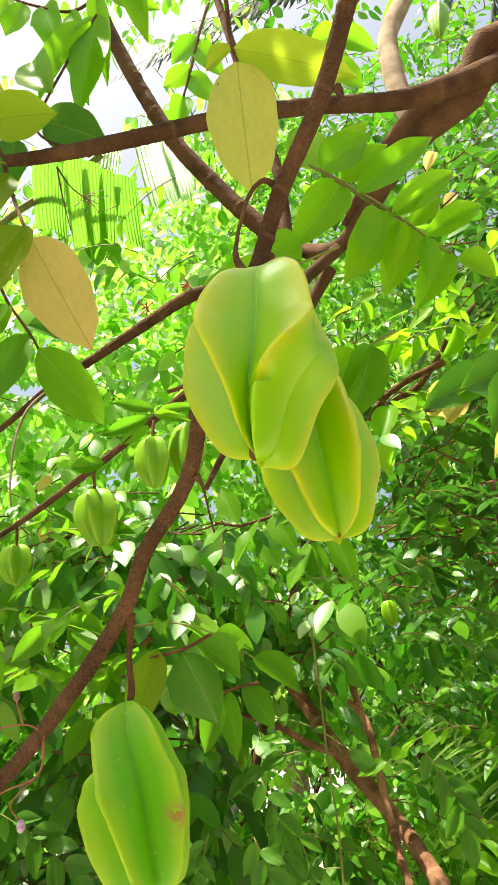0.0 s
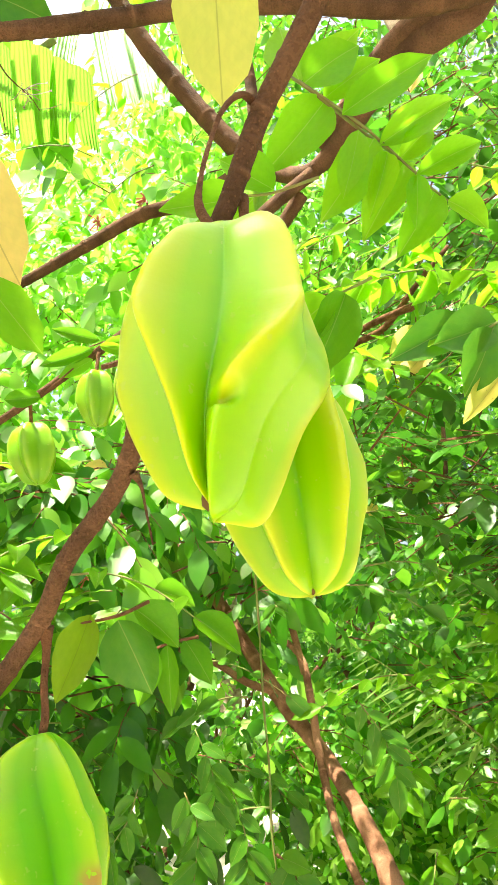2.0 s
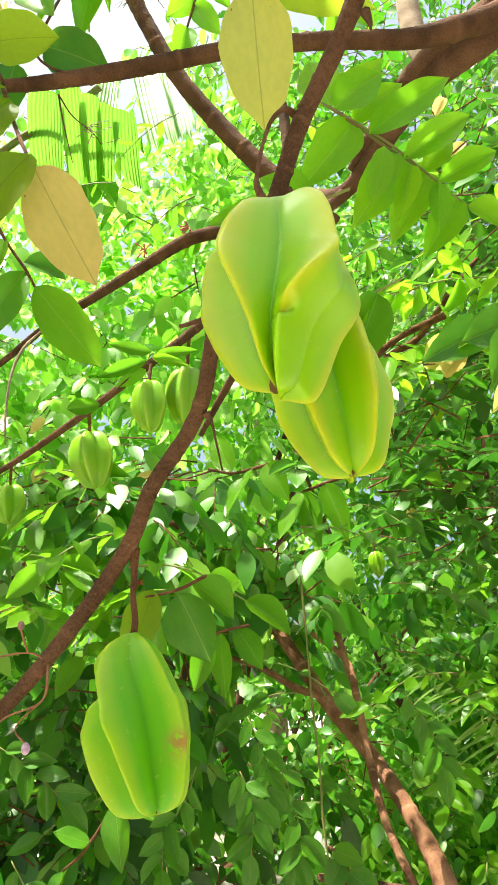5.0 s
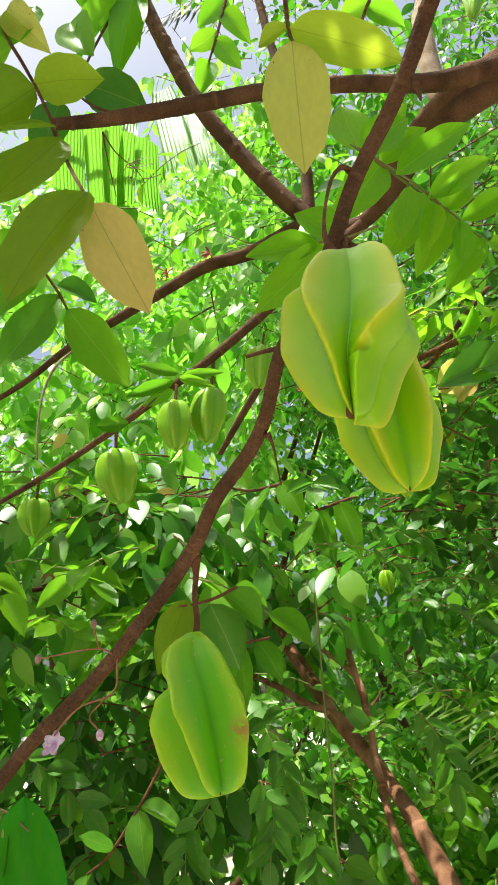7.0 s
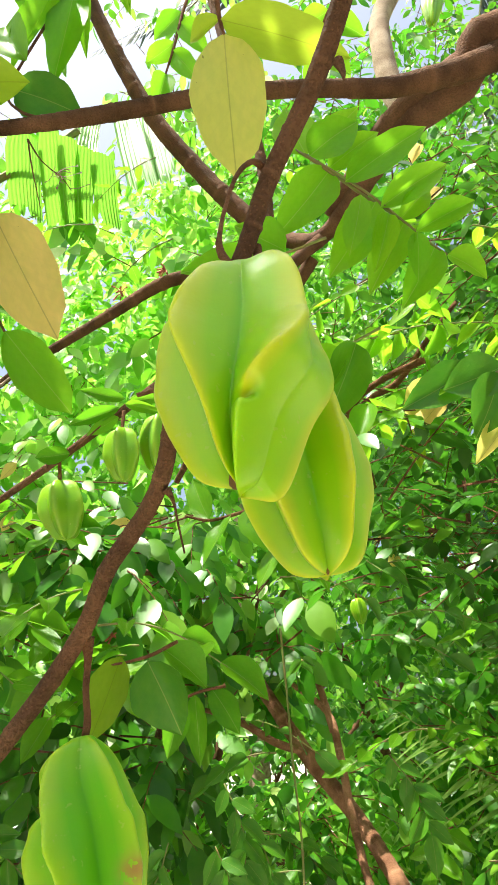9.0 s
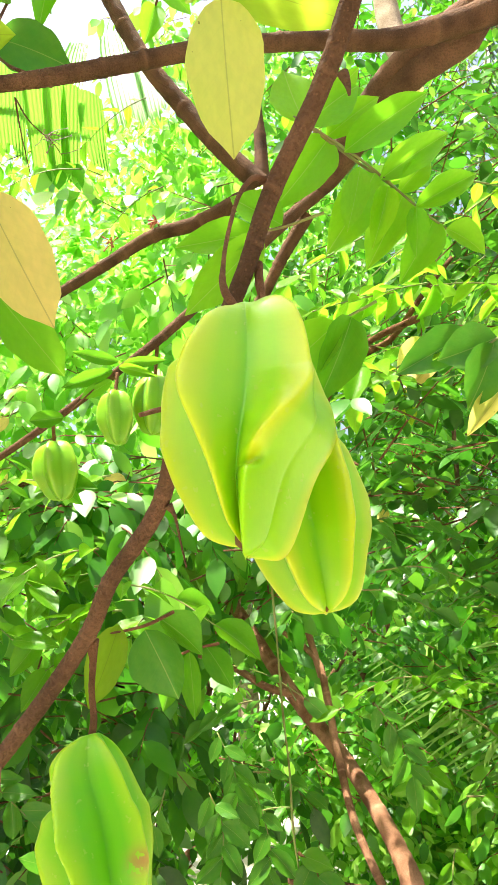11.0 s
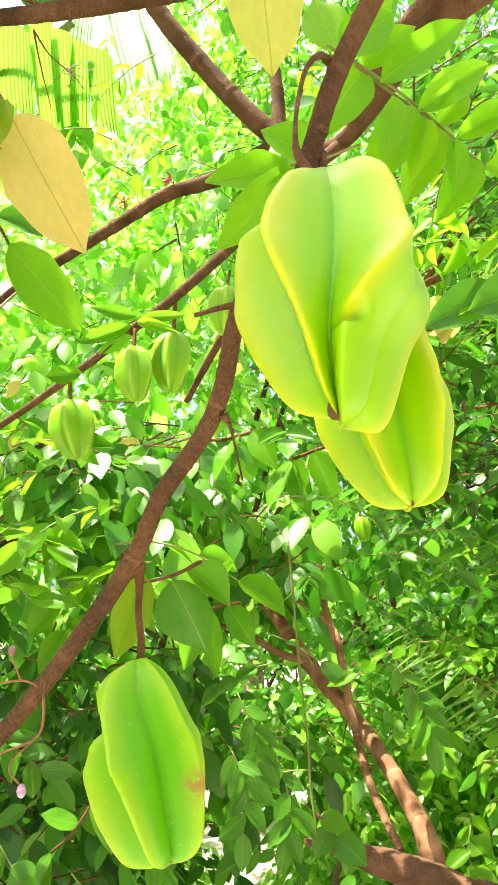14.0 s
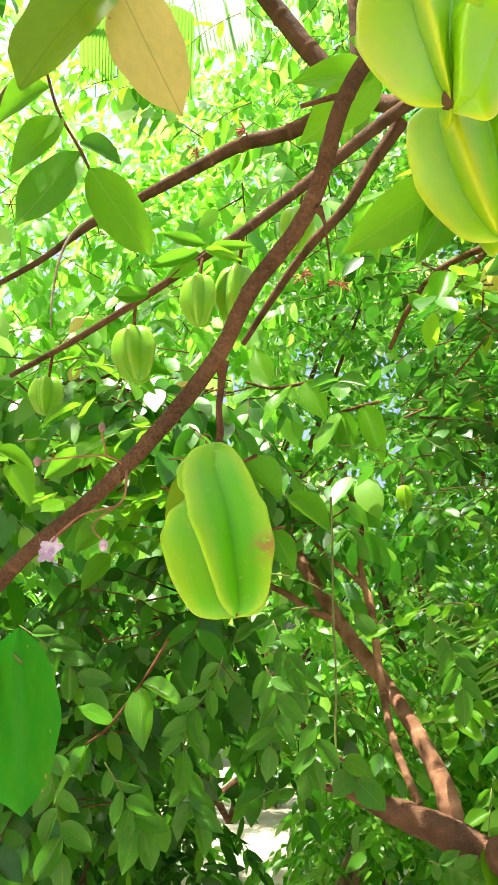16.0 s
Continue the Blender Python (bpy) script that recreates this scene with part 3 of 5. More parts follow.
# the hanging branch that bears the large fruit
main = part("fruit_branch", limb([(0.80, 0.80, 2.15, 0.014), (0.52, 0.52, 2.25, 0.012), (0.1022, 0.3000, 1.9780, 0.00443), (0.0773, 0.3050, 1.9310, 0.00428), (0.0701, 0.3180, 1.9231, 0.00431), (0.0600, 0.3320, 1.9033, 0.00431), (0.0486, 0.3450, 1.8851, 0.00418), (0.0296, 0.3600, 1.8574, 0.00413), (0.0162, 0.3680, 1.8260, 0.00378), (0.0014, 0.3740, 1.7975, 0.00354), (-0.0139, 0.3800, 1.7715, 0.00351), (-0.0239, 0.4020, 1.7485, 0.00374), (-0.0341, 0.4140, 1.7337, 0.00380), (-0.0541, 0.4270, 1.7129, 0.00385), (-0.0700, 0.4480, 1.6924, 0.00409), (-0.0943, 0.4600, 1.6640, 0.00411), (-0.1256, 0.4620, 1.6277, 0.00381), (-0.1585, 0.4640, 1.5977, 0.00375), (-0.1787, 0.4660, 1.5750, 0.00370), (-0.2133, 0.4700, 1.5412, 0.00344)], 18, 7, 0.045, 0.09, 21), bark, tree, "slim brown branch with ringed leaf scars")
for points in ([(-0.0149, 0.3800, 1.7739, 0.0015), (-0.0215, 0.3820, 1.7743, 0.0012), (-0.0315, 0.3840, 1.7731, 0.0010)],
               [(-0.0243, 0.4060, 1.7398, 0.0022), (-0.0217, 0.4080, 1.7351, 0.0008), (-0.0200, 0.4100, 1.7248, 0.0005), (-0.0185, 0.4150, 1.7143, 0.0004)],
               [(0.0611, 0.3340, 1.8899, 0.00250), (0.0623, 0.3340, 1.8839, 0.00138), (0.0624, 0.3340, 1.8790, 0.00055)]):
    part("spur", limb(points, 8, 5, 0.08), bark, main)


# ---- fruit ----
def star_fruit_body(length, radius, turn, valley=0.46, shoulder=0.08, sweep=None, big_wings=None, neck=0.0, late=(), nick=None, lobes=None, fill=None, swell=None, rise=None, foot=0.50, seed=0, blunt=0.50, scar=None, nu=150, nv=90):
    """Five-winged fruit along -z from its stem at the origin. sweep: for a wing, its bearing in degrees along the fruit;
    lobes: how far a wing hangs past the tip; fill: the wing whose groove is filled;
    swell: for a wing, pairs of place and factor on its reach; rise: how much higher its shoulder stands;
    foot: how full it stays towards the tip (less is fuller);
    late: pairs of a wing and the place along the fruit where it begins; nick: (wing, place) of a pinched notch."""
    rng = random.Random(seed)
    wings = [(72.0 * k + turn + rng.uniform(-4, 4), rng.uniform(0.95, 1.05)) for k in range(5)]
    sweep = sweep or {}
    mesh = bpy.data.meshes.new("body")
    verts, ridge_at, scar_at, faces = [], [], [], []
    for j in range(nv + 1):
        s = j / nv
        body = math.sin(math.pi * min(1.0, 0.02 + 0.98 * s) ** 0.84)
        end = min(1.0, max(0.0, (s - 0.5) / 0.2))
        ridge_r = radius * max(body, 0.0) ** (blunt + (foot - blunt) * end * end * (3 - 2 * end))
        ridge_r *= 1 - neck * math.exp(-(s / 0.24) ** 2)
        groove_r = ridge_r * (valley - 0.06 * math.sin(math.pi * s))
        bump_up = shoulder * length * (math.sin(math.pi * min(1.0, s * 2.6)) if s < 0.3846 else 0.0)
        sag = 0.055 * length * math.exp(-((s - 0.90) / 0.10) ** 2)
        ring = []
        for k, (w, big) in enumerate(wings):
            if k in sweep:
                at = [p for p, _ in sweep[k]]
                way = [d for _, d in sweep[k]]
                w = sum(np.interp(s + h, at, way) for h in (-0.05, -0.025, 0, 0.025, 0.05)) / 5
            pinch = 0.0
            wing = whole = ridge_r * big * (big_wings or {}).get(k, 1.0)
            if nick and k == nick[0]:
                pinch = 0.36 * math.exp(-((s - nick[1]) / 0.018) ** 2)
            if swell and k in swell:
                wing *= sum(np.interp(s + h, [p for p, _ in swell[k]], [q for _, q in swell[k]]) for h in (-0.012, 0, 0.012)) / 3
            for which, start in late:
                if which == k:
                    g = min(1.0, max(0.0, (s - start) / 0.12))
                    wing = groove_r * 1.05 + (wing - groove_r * 1.05) * g * g * (3 - 2 * g)
            wing *= 1 + 0.022 * math.sin(s * 11 + k * 2.1) + 0.008 * math.sin(s * 31 + k)
            ring.append((w % 360.0, max(wing, groove_r), k == fill, (lobes or {}).get(k, 0.0) * length * math.exp(-((s - 0.92) / 0.09) ** 2) - bump_up * ((rise or {}).get(k, 1.0) - 1), k, whole, pinch))
        ring.sort()
        for i in range(nu):
            a = 360.0 * i / nu
            after = next((q for q, (w, *_) in enumerate(ring) if w > a), 5)
            wa, ra, flat, la, ka, full_a, pa = ring[after - 1] if after else (ring[4][0] - 360.0, *ring[4][1:])
            wb, rb, _, lb, kb, full_b, pb = ring[after] if after < 5 else (ring[0][0] + 360.0, *ring[0][1:])
            half = max(radians(wb - wa) / 2, 0.05)
            da, db = radians(a - wa), radians(wb - a)
            best, wing, drop, which = (da, ra, la, ka) if da < db else (db, rb, lb, kb)
            low = groove_r * (1 - 0.30 * min(1.0, max(-0.6, (half - 0.628) / 0.628)))
            if flat and s > 0.30:
                g = min(1.0, (s - 0.30) / 0.36)
                g = g * g * (3 - 2 * g)
                low += max(0.0, 2.24 * full_a * full_b * math.cos(half) / (full_a + full_b) - low) * g
                drop += (la + (lb - la) * da / (da + db) - drop) * g
            c = 1 - min(best / half, 1.0)
            soft = (math.sqrt(c * c + 0.0324) - 0.18) / 0.8361
            best = half * (1 - soft)
            f = min(math.sqrt(best * best + 0.0050) - 0.0707 * c, half)
            r = wing * low * math.sin(half) / max(1e-9, wing * math.sin(f) + low * math.sin(half - f))
            r *= 1 + 0.07 * math.sin(math.pi * c)
            r *= 1 - pa * math.exp(-(da / 0.19) ** 2) - pb * math.exp(-(db / 0.19) ** 2)
            z = -length * s + (bump_up - sag) * c - drop * (max(c, min(1.0, (s - 0.5) / 0.2)) if flat and s > 0.5 else c)
            verts.append((r * math.sin(radians(a)), -r * math.cos(radians(a)), z))
            dull = 0.45 / (1 + math.exp(-(s - nick[1] - 0.02) / 0.012)) if nick and which == nick[0] else 0.0
            ridge_at.append(max(c * (1 - dull), 0.5 * g if flat and s > 0.30 else 0.0))
            scar_at.append(math.exp(-((s - scar[1]) / 0.06) ** 2 - (radians(a) - scar[0]) ** 2 / 0.026) if scar else 0.0)
    for j in range(nv):
        for i in range(nu):
            a, b = j * nu + i, j * nu + (i + 1) % nu
            faces.append((a, b, b + nu, a + nu))
    faces.append(tuple(range(nu))[::-1])
    faces.append(tuple(nv * nu + i for i in range(nu)))
    mesh.from_pydata(verts, [], [f[::-1] for f in faces])
    mesh.attributes.new("ridge", "FLOAT", "POINT").data.foreach_set("value", ridge_at)
    mesh.attributes.new("scar", "FLOAT", "POINT").data.foreach_set("value", scar_at)
    mesh.update()
    return mesh


def star_fruit(stem, tip, radius, turn, stalk_points, label, material=None, group="hanging star fruit", tip_size=0.0030, **shape):
    """A fruit hung by its stalk from stem to tip."""
    top, end = Vector(stem[:3]), Vector(tip[:3])
    ob = thing("star_fruit", top, label, "fruit", group)
    down = end - top
    mesh = star_fruit_body(down.length, radius, turn, **shape)
    body = mesh_part("body", mesh, material or fruit_skin, None)
    z = -down.normalized()
    y = Vector((0, 1, 0))
    y = (y - z * y.dot(z)).normalized()
    m = Matrix((y.cross(z), y, z)).transposed().to_4x4()
    m.translation = top
    body.matrix_world = m
    body.parent = ob
    body.matrix_parent_inverse = Matrix.Translation(-top)
    if stalk_points:
        part("stalk", limb([*stalk_points, (*(top + z * -0.004), stalk_points[-1][3])], 10, 6, 0.10, 0.10), twig_bark, ob, "reddish brown stalk")
    bm = bmesh.new()
    bmesh.ops.create_icosphere(bm, subdivisions=2, radius=tip_size)
    for v in bm.verts:
        v.co *= 1 + 0.35 * noise.noise(v.co * 600)
        v.co += end + z * 0.001
    part("blossom_scar", bm, fruit_scar, ob, "dry brown blossom scar")
    return ob


star_fruit((0.017, 0.323, 1.783), (0.0135, 0.312, 1.704), 0.0282, 36, [(0.0284, 0.3600, 1.8629, 0.00204), (0.0233, 0.3520, 1.8595, 0.00128), (0.0170, 0.3450, 1.8463, 0.00096), (0.0124, 0.3380, 1.8251, 0.00079), (0.0102, 0.3310, 1.8063, 0.00088), (0.0106, 0.3250, 1.7920, 0.00146)],
           "large ripening yellow-green star fruit with a notched wing", seed=4, nick=(0, 0.76), lobes={0: 0.10, 1: 0.08}, foot=0.60, fill=0, nu=200, nv=170, late=((3, 0.16),), big_wings={1: 1.06}, neck=0.08, rise={0: 1.7, 4: 0.5},
           swell={0: ((0, 0.28), (0.06, 0.50), (0.13, 0.69), (0.22, 0.82), (0.32, 0.90), (0.45, 1.0), (1, 1.0)), 4: ((0, 0.36), (0.08, 0.62), (0.18, 0.80), (0.30, 0.90), (0.45, 1.0), (1, 1.0)), 1: ((0, 0.6), (0.3, 0.85), (0.55, 1.0), (1, 0.98))},
           sweep={0: ((0, 44), (0.15, 55), (0.34, 58), (0.50, 46), (0.64, 25), (0.74, 9), (0.82, 1), (0.90, -1), (1, 2)), 4: ((0, -34), (0.15, -40), (0.4, -43), (0.6, -36), (0.8, -26), (1, -18)), 1: ((0, 104), (1, 104))})
star_fruit((0.028, 0.364, 1.756), (0.036, 0.354, 1.688), 0.0245, 41, [(0.0220, 0.3720, 1.8322, 0.00204), (0.0224, 0.3680, 1.8148, 0.00169), (0.0270, 0.3640, 1.7913, 0.00163)],
           "yellow-green star fruit tucked behind a larger one", seed=9, blunt=0.55, valley=0.60, tip_size=0.002)
star_fruit((-0.0715, 0.456, 1.648), (-0.0580, 0.452, 1.572), 0.0270, 47, [(-0.0698, 0.4520, 1.6892, 0.00374), (-0.0697, 0.4550, 1.6804, 0.00187), (-0.0705, 0.4560, 1.6668, 0.00154), (-0.0693, 0.4560, 1.6546, 0.00167)],
           "green star fruit with a brown scar hanging from the branch", fruit_green, seed=15, scar=(1.0, 0.68),
           neck=0.10, blunt=0.42, foot=0.33, nv=130,
           swell={3: ((0, 0.40), (0.10, 0.66), (0.2, 0.80), (0.29, 0.74), (0.335, 0.55), (0.375, 0.92), (0.5, 1.10), (1, 1.08)), 0: ((0, 0.36), (0.10, 0.54), (0.2, 0.64), (0.45, 0.90), (0.7, 1.02), (1, 1.02)), 4: ((0, 0.42), (0.10, 0.66), (0.3, 0.85), (0.5, 1.0), (1, 1.0)), 1: ((0, 0.4), (0.2, 0.64), (0.45, 0.9), (1, 1.0)), 2: ((0, 0.4), (0.2, 0.7), (0.45, 1.0), (1, 1.0))},
           sweep={4: ((0, -20), (0.14, -48), (0.25, -46), (0.36, -30), (0.6, -19), (0.85, -13), (1, -6)), 0: ((0, 44), (0.2, 50), (0.45, 62), (1, 60)), 1: ((0, 128), (1, 128)), 3: ((0, -82), (0.3, -80), (0.4, -86), (1, -84))}, tip_size=0.002)
for stem, tip, r, turn, top in (
        ((-0.1844, 0.9450, 2.0336), (-0.1813, 0.9450, 1.9613), 0.02573, -7, (-0.1832, 0.9500, 2.0631, 0.00245)),
        ((-0.1368, 0.9750, 2.0646), (-0.1426, 0.9750, 1.9820), 0.02894, -7, (-0.1307, 0.9600, 2.1032, 0.00250)),
        ((-0.2879, 1.0120, 1.9936), (-0.2750, 1.0120, 1.9112), 0.03255, -2, (-0.2772, 0.9750, 2.0099, 0.00247)),
        ((-0.4426, 1.1000, 1.9547), (-0.4389, 1.1000, 1.8937), 0.02772, 3, (-0.4057, 1.0200, 1.9577, 0.00212)),
        ((-0.0469, 0.7750, 2.0098), (-0.0524, 0.7750, 1.9585), 0.01886, 3, (-0.0449, 0.8000, 2.0454, 0.00149)),
        ((0.0340, 1.0600, 2.4281), (0.0235, 1.0500, 2.3266), 0.02384, -2, (0.0337, 1.0900, 2.4628, 0.00310)),
        ((0.3192, 0.8600, 2.7072), (0.3064, 0.8600, 2.6290), 0.01714, -7, (0.3296, 0.8700, 2.7620, 0.00235)),
        ((0.1500, 1.6000, 1.9140), (0.1550, 1.6000, 1.8620), 0.0175, -2, (0.1480, 1.6000, 1.9400, 0.0020))):
    star_fruit(stem, tip, 1.02 * r, turn, [top, (*[(a + b) / 2 for a, b in zip(top[:3], stem[:3])], top[3])], "small unripe green star fruit on a thin stalk", fruit_young, "small star fruit", 0.0016, nu=60, nv=30, neck=0.04, shoulder=0.04, valley=0.71, seed=int(turn) + 30)

# ---- leaves close to the camera ----
twig = stalk([(0.0041, 0.4800, 2.2191, 0.00174), (0.0044, 0.4850, 2.1819, 0.00196), (0.0052, 0.4900, 2.1565, 0.00170), (0.0076, 0.4950, 2.1424, 0.00121)], twig_bark, tree, "leaf_spray")
leaf((0.0077, 0.4950, 2.1438), (0.0101, 0.4950, 1.9994, 0.02761), twig, leaf_yellow, (0.1, -1, -0.2), 6, label="yellow leaf with small brown spots")
leaf((0.0060, 0.4900, 2.1528), (0.1074, 0.5200, 2.1347, 0.02074), twig, leaf_lime, (0, -0.75, -0.6), 0, label="yellow-green leaf")
leaf((0.0061, 0.4900, 2.1542), (-0.0272, 0.5200, 2.1769, 0.00878), twig, leaf_lime, (0, -0.75, -0.5), 1)
spray = stalk([(-0.2481, 0.6000, 2.1969, 0.00269), (-0.2068, 0.5500, 2.0920, 0.00183), (-0.1741, 0.5100, 2.0170, 0.00140), (-0.1612, 0.5000, 1.9905, 0.00090)], twig_bark, tree, "leaf_spray")
leaf((-0.1622, 0.5000, 1.9917), (-0.1135, 0.5050, 1.8880, 0.02427), spray, leaf_tan, (-0.1, -1, 0.1), 6, label="tan withering leaf")
leaf((-0.1653, 0.5000, 2.0037), (-0.2152, 0.4800, 1.8971, 0.02864), spray, leaf_olive, (0.1, -1, 0.2), 4)
leaf((-0.2177, 0.5600, 2.1320), (-0.2800, 0.5300, 2.0269, 0.03695), spray, leaf_olive, (0, -1, 0.2), 2)
leaf((-0.2338, 0.5800, 2.1707), (-0.3174, 0.5600, 2.1572, 0.02518), spray, leaf_olive, (0, -0.8, 0.6), 0)
spray = stalk([(-0.3726, 0.6200, 2.4567, 0.00282), (-0.3066, 0.6000, 2.3285, 0.00225), (-0.2739, 0.6000, 2.2624, 0.00186), (-0.2486, 0.6000, 2.2026, 0.00180)], twig_bark, tree, "leaf_spray")
leaf((-0.2738, 0.6000, 2.2607), (-0.1963, 0.6000, 2.2598, 0.02765), spray, leaf_lime, (0, -0.8, -0.45), 0)
leaf((-0.2721, 0.6000, 2.2561), (-0.3388, 0.6000, 2.2156, 0.03354), spray, leaf_olive, (0, -0.8, -0.45), 3)
leaf((-0.3197, 0.6000, 2.3878), (-0.2674, 0.6000, 2.3201, 0.01979), spray, leaf_yellow, (0, -0.8, -0.45), 1)
leaf((-0.3066, 0.6000, 2.3285), (-0.2977, 0.6200, 2.4327, 0.02766), spray, leaf_backlit, (0, -0.8, -0.45), 0)
leaf((-0.3061, 0.6000, 2.3238), (-0.3700, 0.6200, 2.3272, 0.02650), spray, leaf_backlit, (0, -0.8, -0.45), 1)
spray = stalk([(-0.1813, 0.6250, 2.2288, 0.00218), (-0.2314, 0.6600, 2.2934, 0.00168), (-0.2560, 0.6800, 2.3539, 0.00177), (-0.2468, 0.7200, 2.4987, 0.00196), (-0.2117, 0.7500, 2.6572, 0.00214)], twig_bark, tree, "leaf_spray")
leaf((-0.2446, 0.6700, 2.3401), (-0.1680, 0.6800, 2.3021, 0.02883), spray, leaf_dark, (0.1, -0.8, -0.45), 0)
leaf((-0.2485, 0.7000, 2.4287), (-0.3076, 0.7200, 2.5558, 0.02825), spray, leaf_backlit, (0, -0.8, -0.45), 1)
leaf((-0.2117, 0.7500, 2.6572), (-0.2231, 0.7200, 2.4179, 0.02651), spray, leaf_backlit, (0.2, -0.8, -0.45), 0)
leaf((-0.2195, 0.7500, 2.6329), (-0.2848, 0.7200, 2.4658, 0.02330), spray, leaf_backlit, (-0.3, -0.8, -0.45), 3)
leaf((-0.2703, 0.6600, 2.3038), (-0.2931, 0.6600, 2.2090, 0.02275), spray, leaf_dark, (0.2, -0.8, -0.45), 0)
sprig = stalk([(-0.2001, 0.6220, 2.2032, 0.0009), (-0.1837, 0.6200, 2.1706, 0.0007), (-0.1614, 0.6200, 2.1441, 0.0005), (-0.1520, 0.6200, 2.1280, 0.0004)], twig_bark, tree, "dry_twig")
fork = random.Random(4)
for k in range(13):
    root = Vector((-0.1837, 0.62, 2.1706)).lerp(Vector((-0.1520, 0.62, 2.1280)), fork.uniform(0.25, 1.0))
    end = root + Vector((fork.uniform(-0.010, 0.022), fork.uniform(-0.006, 0.006), fork.uniform(-0.016, 0.012)))
    bend = (root + end) / 2 + Vector((0, 0, fork.uniform(-0.003, 0.004)))
    part("dry_flower", limb([(*root, 0.0004), (*bend, 0.0003), (*end, 0.0004), (*(end + (end - bend) * 0.25), 0.0013 if k % 3 else 0.0004)], 5, 3, 0.3), petal_pink if k % 6 == 1 else flower_dry, sprig)
stalk([(-0.2001, 0.6220, 2.2032, 0.0010), (-0.1925, 0.6200, 2.1639, 0.0007), (-0.1804, 0.6200, 2.1103, 0.0004)], twig_bark, tree, "dry_twig")
spray = stalk([(-0.1722, 0.9000, 3.0264, 0.00327), (-0.2501, 0.9000, 2.9783, 0.00324), (-0.3151, 0.9000, 2.9281, 0.00320), (-0.3954, 0.9000, 2.9675, 0.00272), (-0.4684, 0.9000, 3.0234, 0.00222)], twig_bark, tree, "leaf_spray")
for base, tip, kind in (((-0.3207, 0.9000, 2.9296), (-0.2849, 0.9000, 2.6759, 0.02830), 0), ((-0.3724, 0.9000, 2.9611), (-0.3427, 0.9000, 2.8184, 0.02884), 1), ((-0.4192, 0.9000, 2.9829), (-0.4459, 0.9000, 2.8937, 0.02660), 2), ((-0.2501, 0.9000, 2.9783), (-0.1519, 0.9000, 2.8910, 0.02292), 0),
                        ((-0.2718, 0.9000, 2.9585), (-0.2475, 0.9000, 2.7216, 0.01978), 3), ((-0.2058, 0.9000, 3.0006), (-0.1790, 0.9000, 2.8257, 0.02450), 1), ((-0.4440, 0.9000, 3.0075), (-0.5036, 0.9000, 2.9124, 0.02795), 0)):
    leaf(base, tip, spray, leaf_backlit, (0.1 * kind - 0.15, -0.8, -0.5), kind)
spray = stalk([(-0.0915, 1.2000, 3.3653, 0.00424), (-0.1223, 1.2000, 3.2444, 0.00413), (-0.1449, 1.2000, 3.1285, 0.00335), (-0.1661, 1.2000, 3.0369, 0.00263)], twig_bark, tree, "leaf_spray")
for base, tip, kind in (((-0.1251, 1.2000, 3.2449), (-0.1923, 1.2000, 3.1660, 0.02985), 0), ((-0.1300, 1.2000, 3.2051), (-0.0716, 1.2000, 3.0969, 0.02654), 1), ((-0.1447, 1.2000, 3.1382), (-0.2127, 1.2000, 3.0821, 0.02663), 2), ((-0.1492, 1.2000, 3.1099), (-0.0941, 1.2000, 3.0069, 0.02599), 0), ((-0.1661, 1.2000, 3.0369), (-0.1904, 1.2000, 2.9407, 0.02698), 3)):
    leaf(base, tip, spray, leaf_backlit, (0.1 * kind - 0.15, -0.8, -0.5), kind)
spray = stalk([(0.2649, 1.1000, 3.1403, 0.00373), (0.2073, 1.1000, 3.0577, 0.00366), (0.1752, 1.1000, 2.9741, 0.00299), (0.1534, 1.1000, 2.8922, 0.00234)], twig_bark, tree, "leaf_spray")
for base, tip, kind in (((0.1996, 1.1000, 3.0409), (0.1297, 1.1000, 2.9996, 0.02775), 0), ((0.1911, 1.1000, 3.0155), (0.2619, 1.1000, 2.9590, 0.02725), 1), ((0.1744, 1.1000, 2.9655), (0.1104, 1.1000, 2.9077, 0.02711), 2), ((0.1673, 1.1000, 2.9407), (0.2204, 1.1000, 2.8482, 0.02650), 0), ((0.1534, 1.1000, 2.8922), (0.1336, 1.1000, 2.7738, 0.02723), 3)):
    leaf(base, tip, spray, leaf_backlit, (0.1 * kind - 0.15, -0.8, -0.5), kind)
# glossy leaves that catch the sun between the branches
spray = stalk([(-0.0304, 1.2800, 2.0240, 0.00313), (-0.0721, 1.2700, 2.0102, 0.00310), (-0.1129, 1.2600, 2.0008, 0.00256), (-0.1540, 1.2600, 2.0122, 0.00206)], twig_bark, tree, "leaf_spray")
for base, tip, face, kind in (((-0.0756, 1.2600, 2.0070), (-0.1272, 1.2200, 1.9129, 0.02613), (-0.5, -0.5, 0.8), 0), ((-0.0511, 1.2700, 2.0164), (-0.0187, 1.2400, 1.9411, 0.02264), (-0.5, -0.4, 0.8), 1),
                              ((-0.1335, 1.2600, 2.0043), (-0.1766, 1.2400, 1.9614, 0.02003), (-0.4, -0.6, 0.7), 2), ((-0.1128, 1.2600, 2.0030), (-0.1444, 1.2800, 2.0886, 0.02354), (-0.5, -0.5, 0.8), 0)):
    leaf(base, tip, spray, leaf_glossy, face, kind)
spray = stalk([(0.0798, 1.2800, 1.9839, 0.00307), (0.0481, 1.2700, 1.9721, 0.00304), (0.0067, 1.2600, 1.9559, 0.00251)], twig_bark, tree, "leaf_spray")
